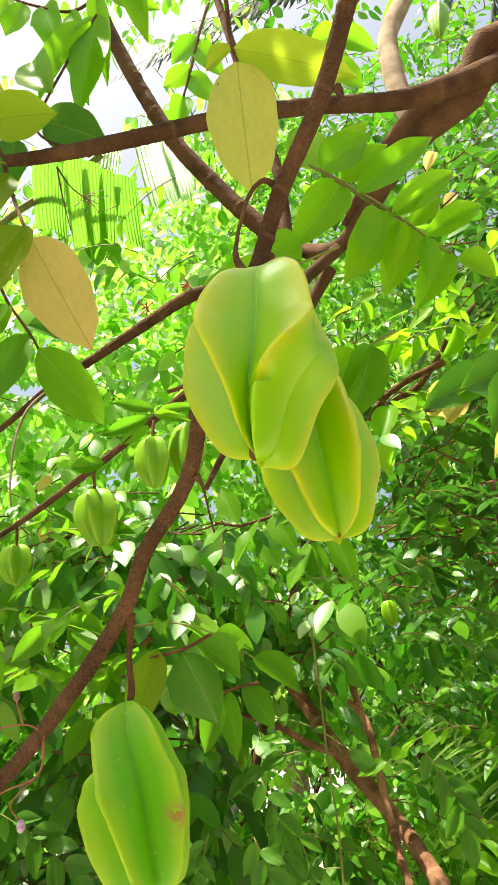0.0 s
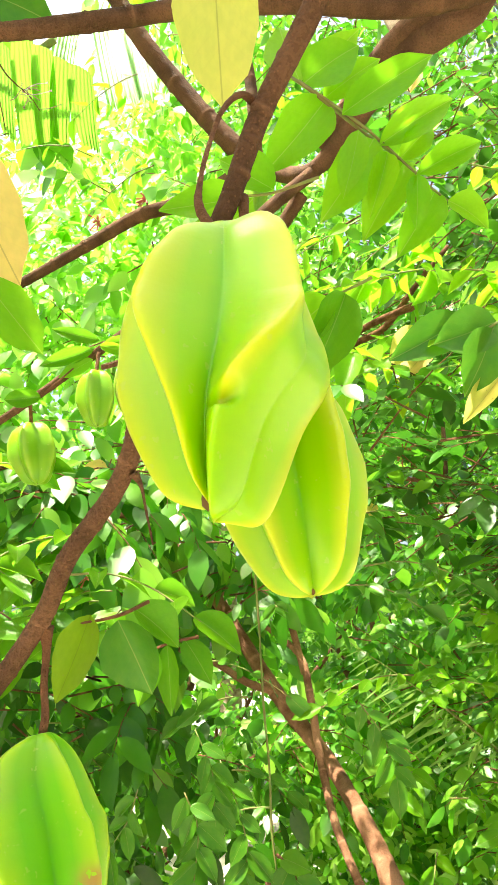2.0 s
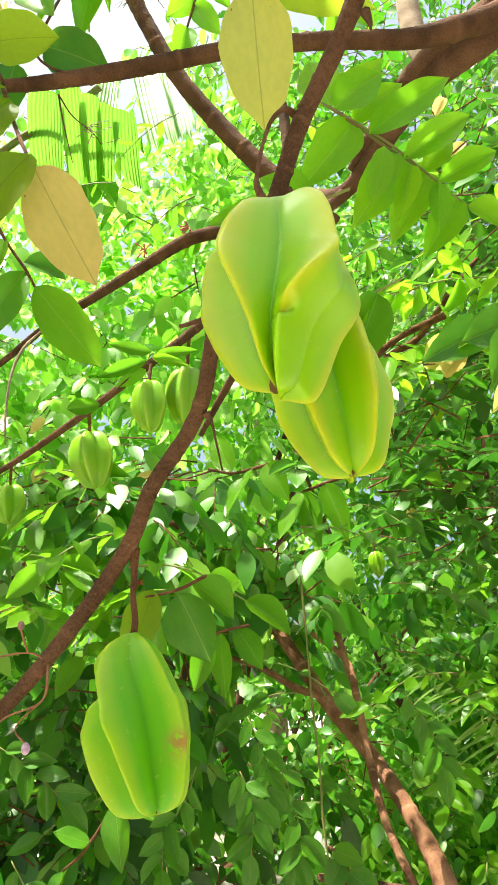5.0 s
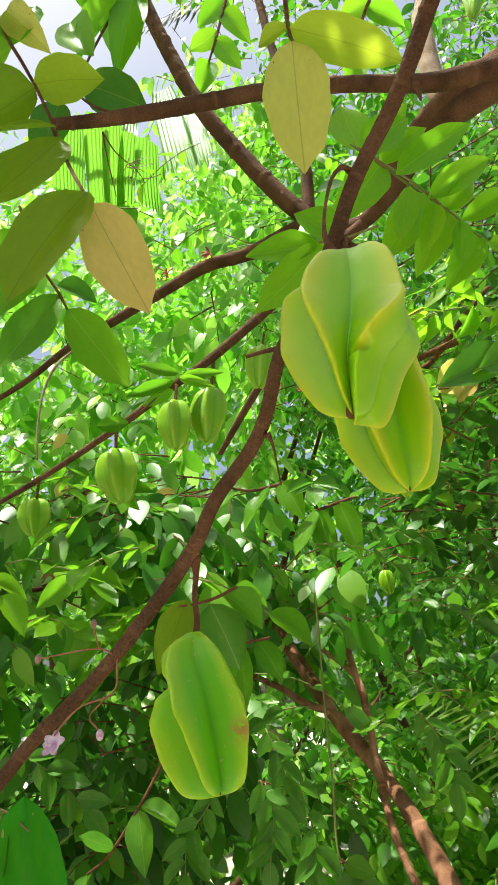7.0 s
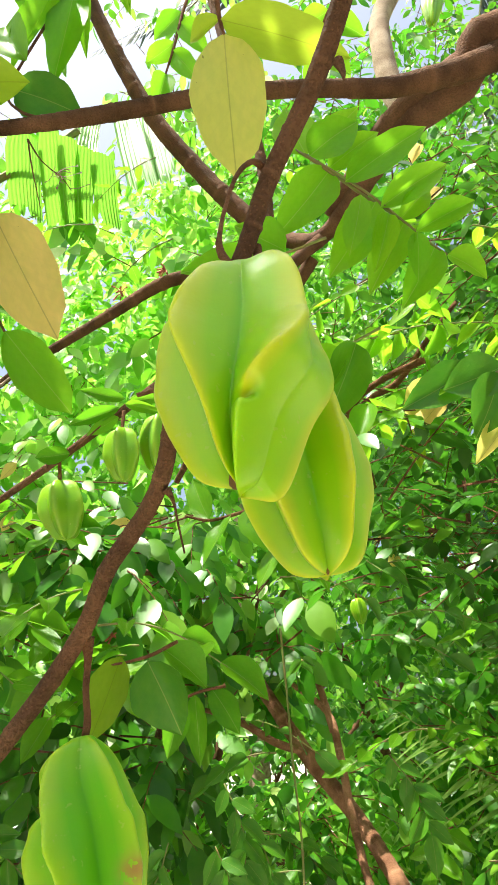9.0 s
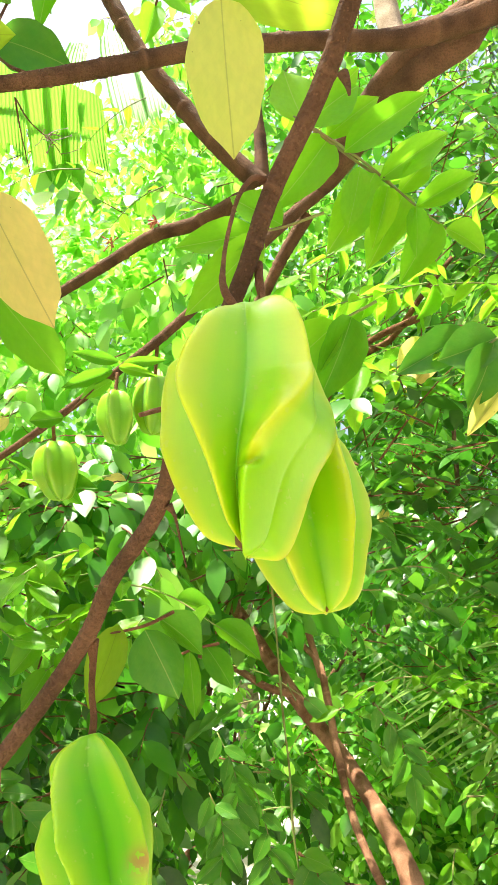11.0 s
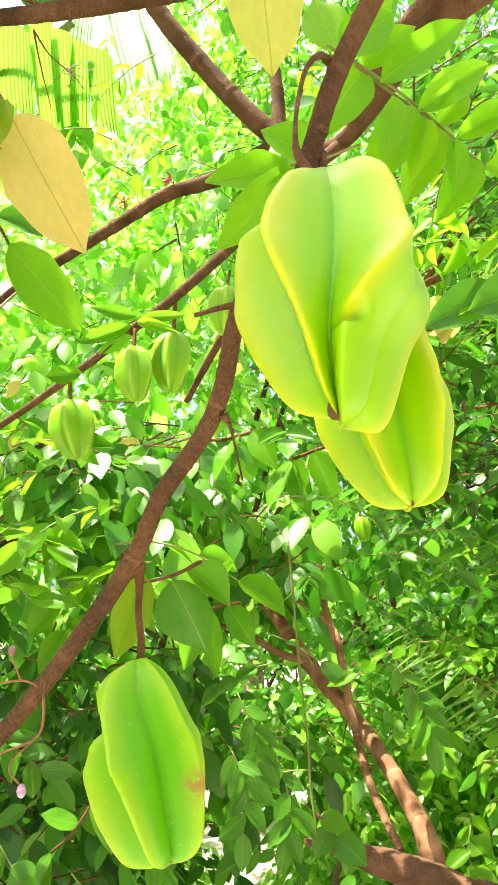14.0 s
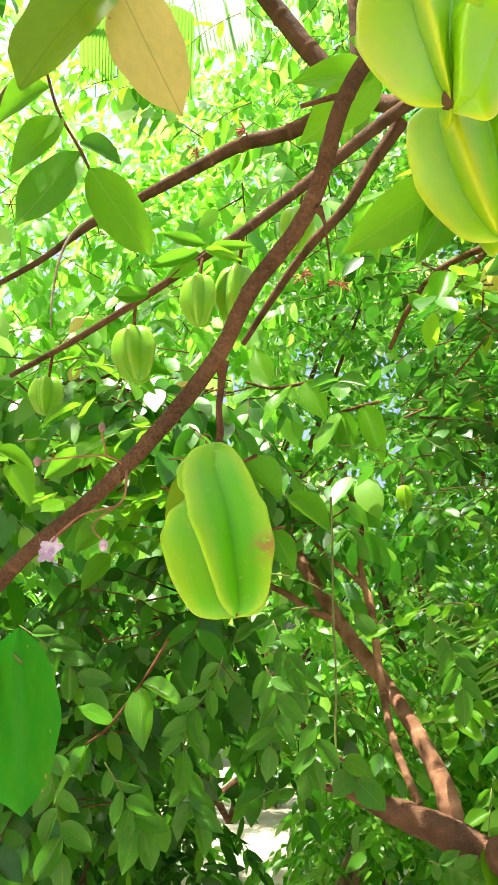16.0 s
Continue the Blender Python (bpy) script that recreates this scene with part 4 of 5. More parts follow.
for base, tip, face, kind in (((0.0086, 1.2600, 1.9557), (0.0299, 1.2200, 1.8533, 0.02251), (-0.5, -0.5, 0.8), 0), ((0.0481, 1.2700, 1.9721), (0.0767, 1.2400, 1.8658, 0.02099), (-0.2, -0.7, 0.6), 1),
                              ((0.0067, 1.2600, 1.9559), (-0.0374, 1.2400, 1.8723, 0.02217), (-0.4, -0.6, 0.7), 2), ((0.0693, 1.2800, 1.9803), (0.1172, 1.2800, 2.0030, 0.02256), (-0.5, -0.5, 0.8), 0)):
    leaf(base, tip, spray, leaf_glossy, face, kind)
# a spray of oval leaves further in
spray = stalk([(-0.4075, 0.8600, 2.3384, 0.00216), (-0.3878, 0.8700, 2.2723, 0.00214), (-0.3740, 0.8800, 2.2401, 0.00214), (-0.3485, 0.8900, 2.1992, 0.00213), (-0.3330, 0.8930, 2.1689, 0.00176)], twig_bark, tree, "leaf_spray")
leaf((-0.3759, 0.8800, 2.2453), (-0.4380, 0.8800, 2.1628, 0.03228), spray, leaf_near, (0, -1, 0.2), 0)
leaf((-0.3507, 0.8900, 2.2094), (-0.2929, 0.9000, 2.1908, 0.02062), spray, leaf_dark, (0.2, -0.9, 0.3), 1)
leaf((-0.3482, 0.8900, 2.1942), (-0.4265, 0.8900, 2.0828, 0.03877), spray, leaf_near, (0, -1, 0.15), 2)
leaf((-0.3331, 0.8930, 2.1698), (-0.2457, 0.9200, 2.0518, 0.03195), spray, leaf_near, (-0.1, -1, 0.1), 6)
leaf((-0.3926, 0.8700, 2.2857), (-0.4706, 0.8700, 2.2421, 0.03207), spray, leaf_near, (0, -1, 0.2), 1)
# leaves over the thick limb
spray = stalk([(0.0764, 0.6000, 2.0252, 0.00143), (0.0414, 0.6100, 2.0217, 0.00126), (0.0208, 0.6100, 2.0203, 0.00105)], green_stalk, tree, "leaf_spray")
leaf((0.0207, 0.6100, 2.0193), (-0.0471, 0.6000, 2.0075, 0.01661), spray, leaf_backlit, (0, -0.8, -0.05), 0)
leaf((0.0247, 0.6100, 2.0168), (-0.0403, 0.6000, 1.9419, 0.01846), spray, leaf_backlit, (0.2, -0.8, -0.25), 2)
leaf((0.0416, 0.6100, 2.0242), (0.0009, 0.6000, 2.0545, 0.01683), spray, leaf_backlit, (0, -0.8, -0.05), 1)
spray = stalk([(0.1265, 0.7000, 1.9959, 0.00167), (0.1071, 0.7000, 1.9864, 0.00143), (0.0855, 0.7000, 1.9772, 0.00119)], green_stalk, tree, "leaf_spray")
leaf((0.0888, 0.7000, 1.9780), (-0.0034, 0.6800, 1.8960, 0.02352), spray, leaf_backlit, (0.1, -0.8, -0.25), 0)
leaf((0.1020, 0.7000, 1.9813), (0.0637, 0.7000, 1.8985, 0.02084), spray, leaf_near, (0.1, -0.8, -0.25), 3)
spray = stalk([(0.2990, 0.8000, 2.0006, 0.00183), (0.2712, 0.8000, 1.9968, 0.00152), (0.2546, 0.8000, 1.9883, 0.00121)], green_stalk, tree, "leaf_spray")
leaf((0.2670, 0.8000, 1.9972), (0.2016, 0.8000, 1.9770, 0.02543), spray, leaf_dark, (0.1, -0.9, -0.1), 0)
leaf((0.2620, 0.8000, 1.9896), (0.2279, 0.8000, 1.9209, 0.02417), spray, leaf_dark, (0.2, -0.9, 0.2), 1)
leaf((0.2701, 0.8200, 1.9458), (0.2190, 0.8000, 1.8928, 0.01339), spray, leaf_yellow, (0, -0.9, 0.4), 3)
leaf((0.2851, 0.8000, 2.0228), (0.3072, 0.8000, 1.9530, 0.02441), spray, leaf_dark, (0.2, -0.9, 0.2), 2)
spray = stalk([(0.3013, 0.9500, 2.0887, 0.00224), (0.2852, 0.9500, 2.0818, 0.00186)], green_stalk, tree, "leaf_spray")
leaf((0.2852, 0.9500, 2.0818), (0.1821, 0.9300, 2.0228, 0.0270), spray, leaf_dark, (0.1, -0.9, -0.1), 0)
# leaves behind and beside the lower fruit
spray = stalk([(-0.0792, 0.7400, 1.7270, 0.00163), (-0.1020, 0.7450, 1.7183, 0.00163), (-0.1222, 0.7500, 1.7147, 0.00137), (-0.1389, 0.7500, 1.7128, 0.00110)], twig_bark, tree, "leaf_spray")
leaf((-0.1305, 0.7500, 1.7195), (-0.1583, 0.7500, 1.6504, 0.01751), spray, leaf_olive, (0.1, -1, 0.1), 0)
leaf((-0.1072, 0.7500, 1.7140), (-0.0835, 0.7600, 1.6512, 0.02454), spray, leaf_dark, (-0.3, -0.9, 0.4), 1)
leaf((-0.0937, 0.7450, 1.7233), (-0.0551, 0.7600, 1.6916, 0.01634), spray, leaf_near, (-0.1, -0.8, 0.6), 3)
spray = stalk([(-0.0674, 1.0000, 1.7099, 0.00202), (-0.0980, 1.0000, 1.7055, 0.00168), (-0.1219, 1.0000, 1.6976, 0.00168)], twig_bark, tree, "leaf_spray")
leaf((-0.1206, 1.0000, 1.6988), (-0.1389, 1.0000, 1.6346, 0.01495), spray, leaf_near, (0.2, -0.9, 0.1), 1)
leaf((-0.1049, 1.0000, 1.7028), (-0.1025, 1.0000, 1.6237, 0.01483), spray, leaf_near, (-0.3, -0.9, 0.1), 0)
leaf((-0.0844, 1.0000, 1.7078), (-0.0534, 1.0000, 1.6564, 0.01634), spray, leaf_near, (-0.1, -0.8, 0.5), 2)
spray = stalk([(-0.2275, 0.5500, 1.5625, 0.00132), (-0.2060, 0.5500, 1.5569, 0.00114), (-0.1910, 0.5500, 1.5466, 0.00097)], green_stalk, tree, "leaf_spray")
leaf((-0.1960, 0.5500, 1.5660), (-0.1850, 0.5600, 1.4640, 0.0225), spray, leaf_spotted, (0.3, -0.9, 0.25), 7, label="large dark green glossy leaf with tan spots")
leaf((-0.2094, 0.5500, 1.5568), (-0.2257, 0.5500, 1.4933, 0.01715), spray, leaf_dark, (-0.2, -0.9, 0.25), 0)


# leaflets that hang low between the branches
def pinnate(points, size, count, material, seed, spread=0.8):
    """A hanging pinnate leaf: paired leaflets along its stalk and one at the end."""
    r = random.Random(seed)
    ob = stalk(points, green_stalk, tree, "leaf_spray", 5)
    line = smooth_line(points, 8)[:, :3]
    for k in range(count + 1):
        s = 0.12 + 0.88 * k / count
        i = min(int(s * (len(line) - 1)), len(line) - 2)
        q = Vector(line[i if k < count else -1])
        run = (Vector(line[i + 1]) - Vector(line[max(i - 1, 0)])).normalized()
        out = run.cross(Vector((0, 1, 0))) * (1 if k % 2 else -1) if k < count else Vector()
        d = (run * 0.65 + out * spread + Vector((r.gauss(0, 0.08), r.gauss(0, 0.15), -0.3))).normalized()
        n = size * r.uniform(0.8, 1.1) * (0.75 + 0.35 * s)
        leaf(q, (*(q + d * n), n * 0.24), ob, material, (r.gauss(0, 0.25), -0.8, 0.35 + r.gauss(0, 0.2)), r.randint(0, 3))
    return ob


# the dark leaf colour puts the low shade into these leaflets
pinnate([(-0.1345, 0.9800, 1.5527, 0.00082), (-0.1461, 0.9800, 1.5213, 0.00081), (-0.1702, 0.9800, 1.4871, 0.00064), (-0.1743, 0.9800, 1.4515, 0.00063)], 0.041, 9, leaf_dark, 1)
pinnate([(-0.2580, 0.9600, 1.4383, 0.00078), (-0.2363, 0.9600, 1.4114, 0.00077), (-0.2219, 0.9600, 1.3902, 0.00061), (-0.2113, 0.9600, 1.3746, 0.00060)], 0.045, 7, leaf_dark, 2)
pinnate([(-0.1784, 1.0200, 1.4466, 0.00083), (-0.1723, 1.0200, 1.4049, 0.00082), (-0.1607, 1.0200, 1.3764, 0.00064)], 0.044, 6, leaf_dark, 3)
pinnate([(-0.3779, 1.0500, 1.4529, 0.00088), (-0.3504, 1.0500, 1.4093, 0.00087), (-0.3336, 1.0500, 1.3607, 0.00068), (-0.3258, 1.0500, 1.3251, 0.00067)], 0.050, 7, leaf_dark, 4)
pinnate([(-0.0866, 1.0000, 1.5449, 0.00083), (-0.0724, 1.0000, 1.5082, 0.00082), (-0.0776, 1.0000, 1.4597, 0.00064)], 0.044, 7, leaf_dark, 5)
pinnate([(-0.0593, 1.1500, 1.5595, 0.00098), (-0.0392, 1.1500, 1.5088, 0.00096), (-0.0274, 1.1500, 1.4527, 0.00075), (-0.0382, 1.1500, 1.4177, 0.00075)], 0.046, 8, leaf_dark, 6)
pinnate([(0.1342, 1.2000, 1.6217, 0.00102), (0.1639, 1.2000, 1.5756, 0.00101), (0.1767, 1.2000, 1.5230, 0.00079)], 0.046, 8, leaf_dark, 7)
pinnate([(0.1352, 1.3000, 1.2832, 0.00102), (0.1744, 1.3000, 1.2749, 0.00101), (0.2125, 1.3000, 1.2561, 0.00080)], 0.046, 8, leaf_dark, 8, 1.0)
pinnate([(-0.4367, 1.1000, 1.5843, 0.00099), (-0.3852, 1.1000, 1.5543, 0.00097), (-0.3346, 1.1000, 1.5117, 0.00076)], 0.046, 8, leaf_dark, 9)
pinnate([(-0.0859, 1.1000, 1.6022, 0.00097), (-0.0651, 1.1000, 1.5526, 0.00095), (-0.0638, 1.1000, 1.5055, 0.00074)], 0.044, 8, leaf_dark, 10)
spray = stalk([(-0.2035, 1.0000, 1.5729, 0.00204), (-0.2217, 1.0000, 1.5398, 0.00202), (-0.2399, 1.0000, 1.5105, 0.00167), (-0.2700, 1.0000, 1.4688, 0.00165), (-0.2951, 1.0000, 1.4493, 0.00132)], twig_bark, tree, "leaf_spray")
leaf((-0.2355, 1.0000, 1.5158), (-0.2227, 0.9800, 1.4491, 0.01782), spray, leaf_glossy, (-0.3, -0.6, 0.75), 0)
leaf((-0.2318, 1.0000, 1.5210), (-0.1770, 0.9800, 1.5012, 0.01291), spray, leaf_glossy, (0, -0.6, 0.8), 1)
leaf((-0.2640, 1.0000, 1.4765), (-0.3014, 0.9800, 1.4934, 0.01439), spray, leaf_dark, (0, -0.6, 0.8), 2)
leaf((-0.2951, 1.0000, 1.4493), (-0.2925, 0.9800, 1.4154, 0.01332), spray, leaf_glossy, (-0.5, -0.4, 0.85), 3)
leaf((-0.2887, 1.0000, 1.4527), (-0.3211, 0.9800, 1.3921, 0.01389), spray, leaf_glossy, (-0.5, -0.4, 0.85), 0)
spray = stalk([(0.0062, 1.3000, 1.4151, 0.00257), (0.0273, 1.3000, 1.3966, 0.00213), (0.0330, 1.3000, 1.3814, 0.00170)], twig_bark, tree, "leaf_spray")
leaf((0.0313, 1.3000, 1.3821), (0.0747, 1.2900, 1.3468, 0.02069), spray, leaf_dark, (0.1, -0.9, 0.3), 0)
leaf((0.0247, 1.3000, 1.3972), (-0.0008, 1.2900, 1.3606, 0.01759), spray, leaf_dark, (0.1, -0.9, 0.3), 1)
leaf((0.0104, 1.3000, 1.4114), (0.0559, 1.2900, 1.3941, 0.01682), spray, leaf_near, (0.1, -0.8, 0.5), 2)
# more of the broad leaves over the thick limb
spray = stalk([(0.0594, 0.6000, 2.1266, 0.00145), (0.0708, 0.6000, 2.1157, 0.00144), (0.0954, 0.6100, 2.0987, 0.00144), (0.1151, 0.6200, 2.0866, 0.00145), (0.1448, 0.6300, 2.0654, 0.00121), (0.1623, 0.6400, 2.0520, 0.00122), (0.1875, 0.6500, 2.0343, 0.00098)], green_stalk, tree, "leaf_spray")
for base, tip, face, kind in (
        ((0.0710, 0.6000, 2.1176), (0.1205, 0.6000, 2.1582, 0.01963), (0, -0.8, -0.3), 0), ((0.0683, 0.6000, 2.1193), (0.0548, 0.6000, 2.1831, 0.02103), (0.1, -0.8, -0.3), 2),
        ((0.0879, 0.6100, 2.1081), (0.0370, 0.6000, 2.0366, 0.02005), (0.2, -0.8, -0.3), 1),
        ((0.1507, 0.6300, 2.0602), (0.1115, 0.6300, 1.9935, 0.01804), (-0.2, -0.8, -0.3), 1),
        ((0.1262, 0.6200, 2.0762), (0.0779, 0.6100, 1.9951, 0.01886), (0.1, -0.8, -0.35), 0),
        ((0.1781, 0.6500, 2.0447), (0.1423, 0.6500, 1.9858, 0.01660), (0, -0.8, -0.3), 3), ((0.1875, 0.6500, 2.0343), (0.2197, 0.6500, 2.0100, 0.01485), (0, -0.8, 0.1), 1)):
    leaf(base, tip, spray, leaf_backlit, face, kind)
# more of this spray, reaching up across the limb
spray = stalk([(0.0670, 0.6000, 2.1210, 0.0014), (0.1150, 0.6100, 2.0820, 0.0013), (0.1570, 0.6200, 2.0380, 0.0011)], green_stalk, tree, "leaf_spray")
for base, tip, face, kind in (
        ((0.1000, 0.6050, 2.0890), (0.1820, 0.6050, 2.1480, 0.0157), (-0.1, -0.8, -0.45), 0),
        ((0.1280, 0.6130, 2.0630), (0.1980, 0.6130, 2.1100, 0.0138), (0.0, -0.8, -0.45), 1),
        ((0.0750, 0.6210, 2.1380), (0.1270, 0.6210, 2.1980, 0.0149), (0.1, -0.8, -0.45), 2),
        ((0.1520, 0.6050, 2.0260), (0.2090, 0.6050, 2.0560, 0.0116), (-0.1, -0.8, -0.45), 3),
        ((0.0870, 0.6130, 2.1130), (0.1400, 0.6130, 2.1550, 0.0126), (0.0, -0.8, -0.45), 0),
        ((0.1440, 0.6210, 2.0540), (0.1800, 0.6210, 2.0910, 0.0111), (0.1, -0.8, -0.45), 1),
        ((0.1120, 0.6050, 2.0720), (0.0940, 0.6050, 2.0090, 0.0115), (-0.1, -0.8, -0.20), 2),
        ((0.1340, 0.6130, 2.0550), (0.1150, 0.6130, 1.9980, 0.0111), (0.0, -0.8, -0.20), 3),
        ((0.1570, 0.6210, 2.0390), (0.1510, 0.6210, 1.9890, 0.0103), (0.1, -0.8, -0.20), 0)):
    leaf(base, tip, spray, leaf_backlit, face, kind)
# leaves seen edge on where the young fruit hang
spray = stalk([(-0.1690, 0.9300, 2.0680, 0.0014), (-0.1810, 0.9200, 2.0510, 0.0012), (-0.2410, 0.9100, 1.9900, 0.0009)], twig_bark, tree, "leaf_spray")
for base, tip, face, kind in (
        ((-0.1730, 0.9150, 2.0620), (-0.2350, 0.9150, 2.0830, 0.0090), (0.1, -0.9, -0.3), 0),
        ((-0.1800, 0.9150, 2.0500), (-0.2490, 0.9150, 2.0330, 0.0102), (0.1, -0.9, -0.3), 1),
        ((-0.1810, 0.9150, 2.0370), (-0.2230, 0.9150, 2.0150, 0.0087), (0.1, -0.9, -0.3), 2),
        ((-0.2420, 0.9150, 1.9920), (-0.2890, 0.9150, 1.9910, 0.0115), (0.1, -0.9, -0.3), 3),
        ((-0.1670, 0.9150, 2.0590), (-0.1100, 0.9150, 2.0590, 0.0073), (0.1, -0.9, -0.3), 0),
        ((-0.1730, 0.9150, 2.0550), (-0.1240, 0.9150, 2.0380, 0.0073), (0.1, -0.9, -0.3), 1)):
    leaf(base, tip, spray, leaf_near, face, kind)


# ---- flowers on the hanging branch ----
def flower(at, size, parent, seed):
    rng = random.Random(seed)
    for k in range(5):
        bm = bmesh.new()
        bmesh.ops.create_grid(bm, x_segments=4, y_segments=4, size=0.5)
        a = math.tau * k / 5 + rng.uniform(-0.3, 0.3)
        tilt = rng.uniform(0.2, 0.9)
        for v in bm.verts:
            x, y = v.co.x, v.co.y + 0.5
            w = math.sin(math.pi * (0.12 + 0.80 * y)) ** 0.7
            v.co = Vector((x * w * 0.8, y, 0.35 * y * y * tilt + 0.3 * x * x)) * size
        bmesh.ops.transform(bm, matrix=Matrix.Translation(at) @ Euler((radians(70), 0, 0)).to_matrix().to_4x4() @ Matrix.Rotation(a, 4, "Z"), verts=bm.verts)
        part("petal", bm, petal_pink, parent)


cluster = thing("flower_cluster", (-0.1456, 0.4640, 1.6043), "small pink blossoms on reddish stalks growing from the branch", "flower")
for points in ([(-0.1136, 0.4600, 1.6378, 0.00120), (-0.1133, 0.4550, 1.6203, 0.00091), (-0.1282, 0.4500, 1.6138, 0.00076), (-0.1370, 0.4480, 1.6056, 0.00088), (-0.1403, 0.4460, 1.6001, 0.00075)],
               [(-0.1133, 0.4550, 1.6203, 0.00078), (-0.1244, 0.4520, 1.6091, 0.00064), (-0.1186, 0.4500, 1.6017, 0.00075)],
               [(-0.1136, 0.4600, 1.6378, 0.00080), (-0.1222, 0.4550, 1.6424, 0.00080), (-0.1419, 0.4500, 1.6397, 0.00066), (-0.1526, 0.4500, 1.6379, 0.00053)],
               [(-0.1222, 0.4550, 1.6424, 0.00080), (-0.1243, 0.4520, 1.6506, 0.00080), (-0.1245, 0.4500, 1.6541, 0.00066)]):
    part("stalk", limb([(x, y, z, 0.62 * r) for x, y, z, r in points], 8, 5, 0.12), flower_stalk, cluster)
flower((-0.1400, 0.4460, 1.5971), 0.0054, cluster, 3)
flower((-0.1424, 0.4480, 1.5941), 0.0046, cluster, 8)
for at, s in (((-0.1181, 0.4500, 1.5997), 0.0020), ((-0.1244, 0.4500, 1.6549), 0.0017), ((-0.1537, 0.4500, 1.6379), 0.0018)):
    bm = bmesh.new()
    bmesh.ops.create_icosphere(bm, subdivisions=2, radius=s)
    for v in bm.verts:
        v.co.z *= 1.4
        v.co += Vector(at)
    part("bud", bm, petal_pink if s > 0.0018 else flower_dry, cluster)


def blossom_tuft(at, size, seed):
    """A tuft of tiny red buds on short stalks."""
    rng = random.Random(seed)
    ob = thing("blossom_tuft", at, "tuft of small dull red flower buds", "flower", "red blossom tufts")
    for k in range(12):
        d = Vector((rng.uniform(-1, 1), rng.uniform(-0.6, 0.6), rng.uniform(-0.8, 0.8))) * size
        p = Vector(at)
        part("stalk", limb([(*p, 0.0011), (*(p + d * 0.5 + Vector((0, 0, 0.003))), 0.001), (*(p + d), 0.0016), (*(p + d * 1.12), 0.0022)], 5, 2, 0.2), flower_red, ob)
    return ob


for i, (at, s) in enumerate((((0.2870, 1.4400, 2.0528), 0.024), ((-0.0557, 1.1500, 2.1536), 0.017), ((0.0054, 1.2000, 2.1659), 0.017), ((-0.2571, 1.2000, 2.4467), 0.016), ((-0.1602, 1.1400, 2.4410), 0.016), ((-0.2857, 1.3000, 1.8250), 0.016), ((-0.4873, 1.3000, 1.8768), 0.02))):
    blossom_tuft(at, s, 40 + i)

# hanging vine and pale bent twig
vine = thing("vine", (-0.0043, 1.3000, 1.8091), "thin green and brown vine hanging straight down", "vine")
part("stem", limb([(-0.0062, 1.3000, 1.8188, 0.00208), (-0.0033, 1.3000, 1.7139, 0.00174), (-0.0024, 1.3000, 1.6234, 0.00198), (0.0020, 1.3000, 1.5287, 0.00165), (0.0011, 1.3000, 1.4466, 0.00188), (0.0061, 1.3000, 1.3839, 0.00105)], 8, 6, 0.2), green_stalk, vine)
stalk([(-0.3371, 0.9500, 2.1388, 0.00166), (-0.3595, 0.9300, 2.0965, 0.00208), (-0.3697, 0.9200, 2.0483, 0.00202), (-0.3724, 0.9200, 1.9895, 0.00176), (-0.3687, 0.9200, 1.9488, 0.00130)], pale_bark, tree, "pale_twig")

# withered leaves caught among the green
for base, tip, face, kind, mat in (
        ((0.3053, 1.2000, 2.1677), (0.2448, 1.2000, 2.1089, 0.02178), (0.1, -0.9, 0.3), 3, leaf_tan), ((0.2279, 1.4000, 1.9869), (0.1784, 1.4000, 1.9858, 0.01174), (0, -0.6, 0.8), 1, leaf_tan),
        ((0.2109, 1.4000, 1.9583), (0.2004, 1.4000, 1.9211, 0.01150), (0.3, -0.8, 0.3), 3, leaf_tan), ((-0.2542, 1.3000, 2.0146), (-0.3063, 1.3000, 2.0090, 0.01820), (0, -0.8, 0.6), 3, leaf_tan),
        ((0.4108, 1.3000, 2.7166), (0.3772, 1.3000, 2.6887, 0.01366), (0, -0.9, 0.3), 1, leaf_tan), ((0.3877, 1.3000, 2.8472), (0.3565, 1.3000, 2.7946, 0.01468), (0, -0.9, 0.3), 3, leaf_tan),
        ((0.2715, 1.1500, 2.1786), (0.2250, 1.1500, 2.1100, 0.02007), (0.1, -0.9, 0.3), 1, leaf_yellow), ((-0.4561, 1.2500, 2.1344), (-0.4852, 1.2500, 2.1073, 0.01399), (0, -0.9, 0.3), 0, leaf_tan),
        ((0.2582, 1.3000, 2.1557), (0.2670, 1.3000, 2.0779, 0.01697), (0.2, -0.9, 0.3), 0, leaf_lime), ((-0.4359, 1.2000, 2.0192), (-0.4506, 1.2000, 1.9912, 0.01249), (0, -0.9, 0.3), 2, leaf_tan)):
    twig = stalk([(*(Vector(base) + Vector((0.004, 0.01, 0.02))), 0.0012), (*base, 0.0008)], twig_bark, tree, "leaf_spray", 5)
    leaf(base, tip, twig, mat, face, kind, label="withered leaf")

# ---- sprays at middle distance: each leaf a piece of its own ----
rng = np.random.default_rng(5)


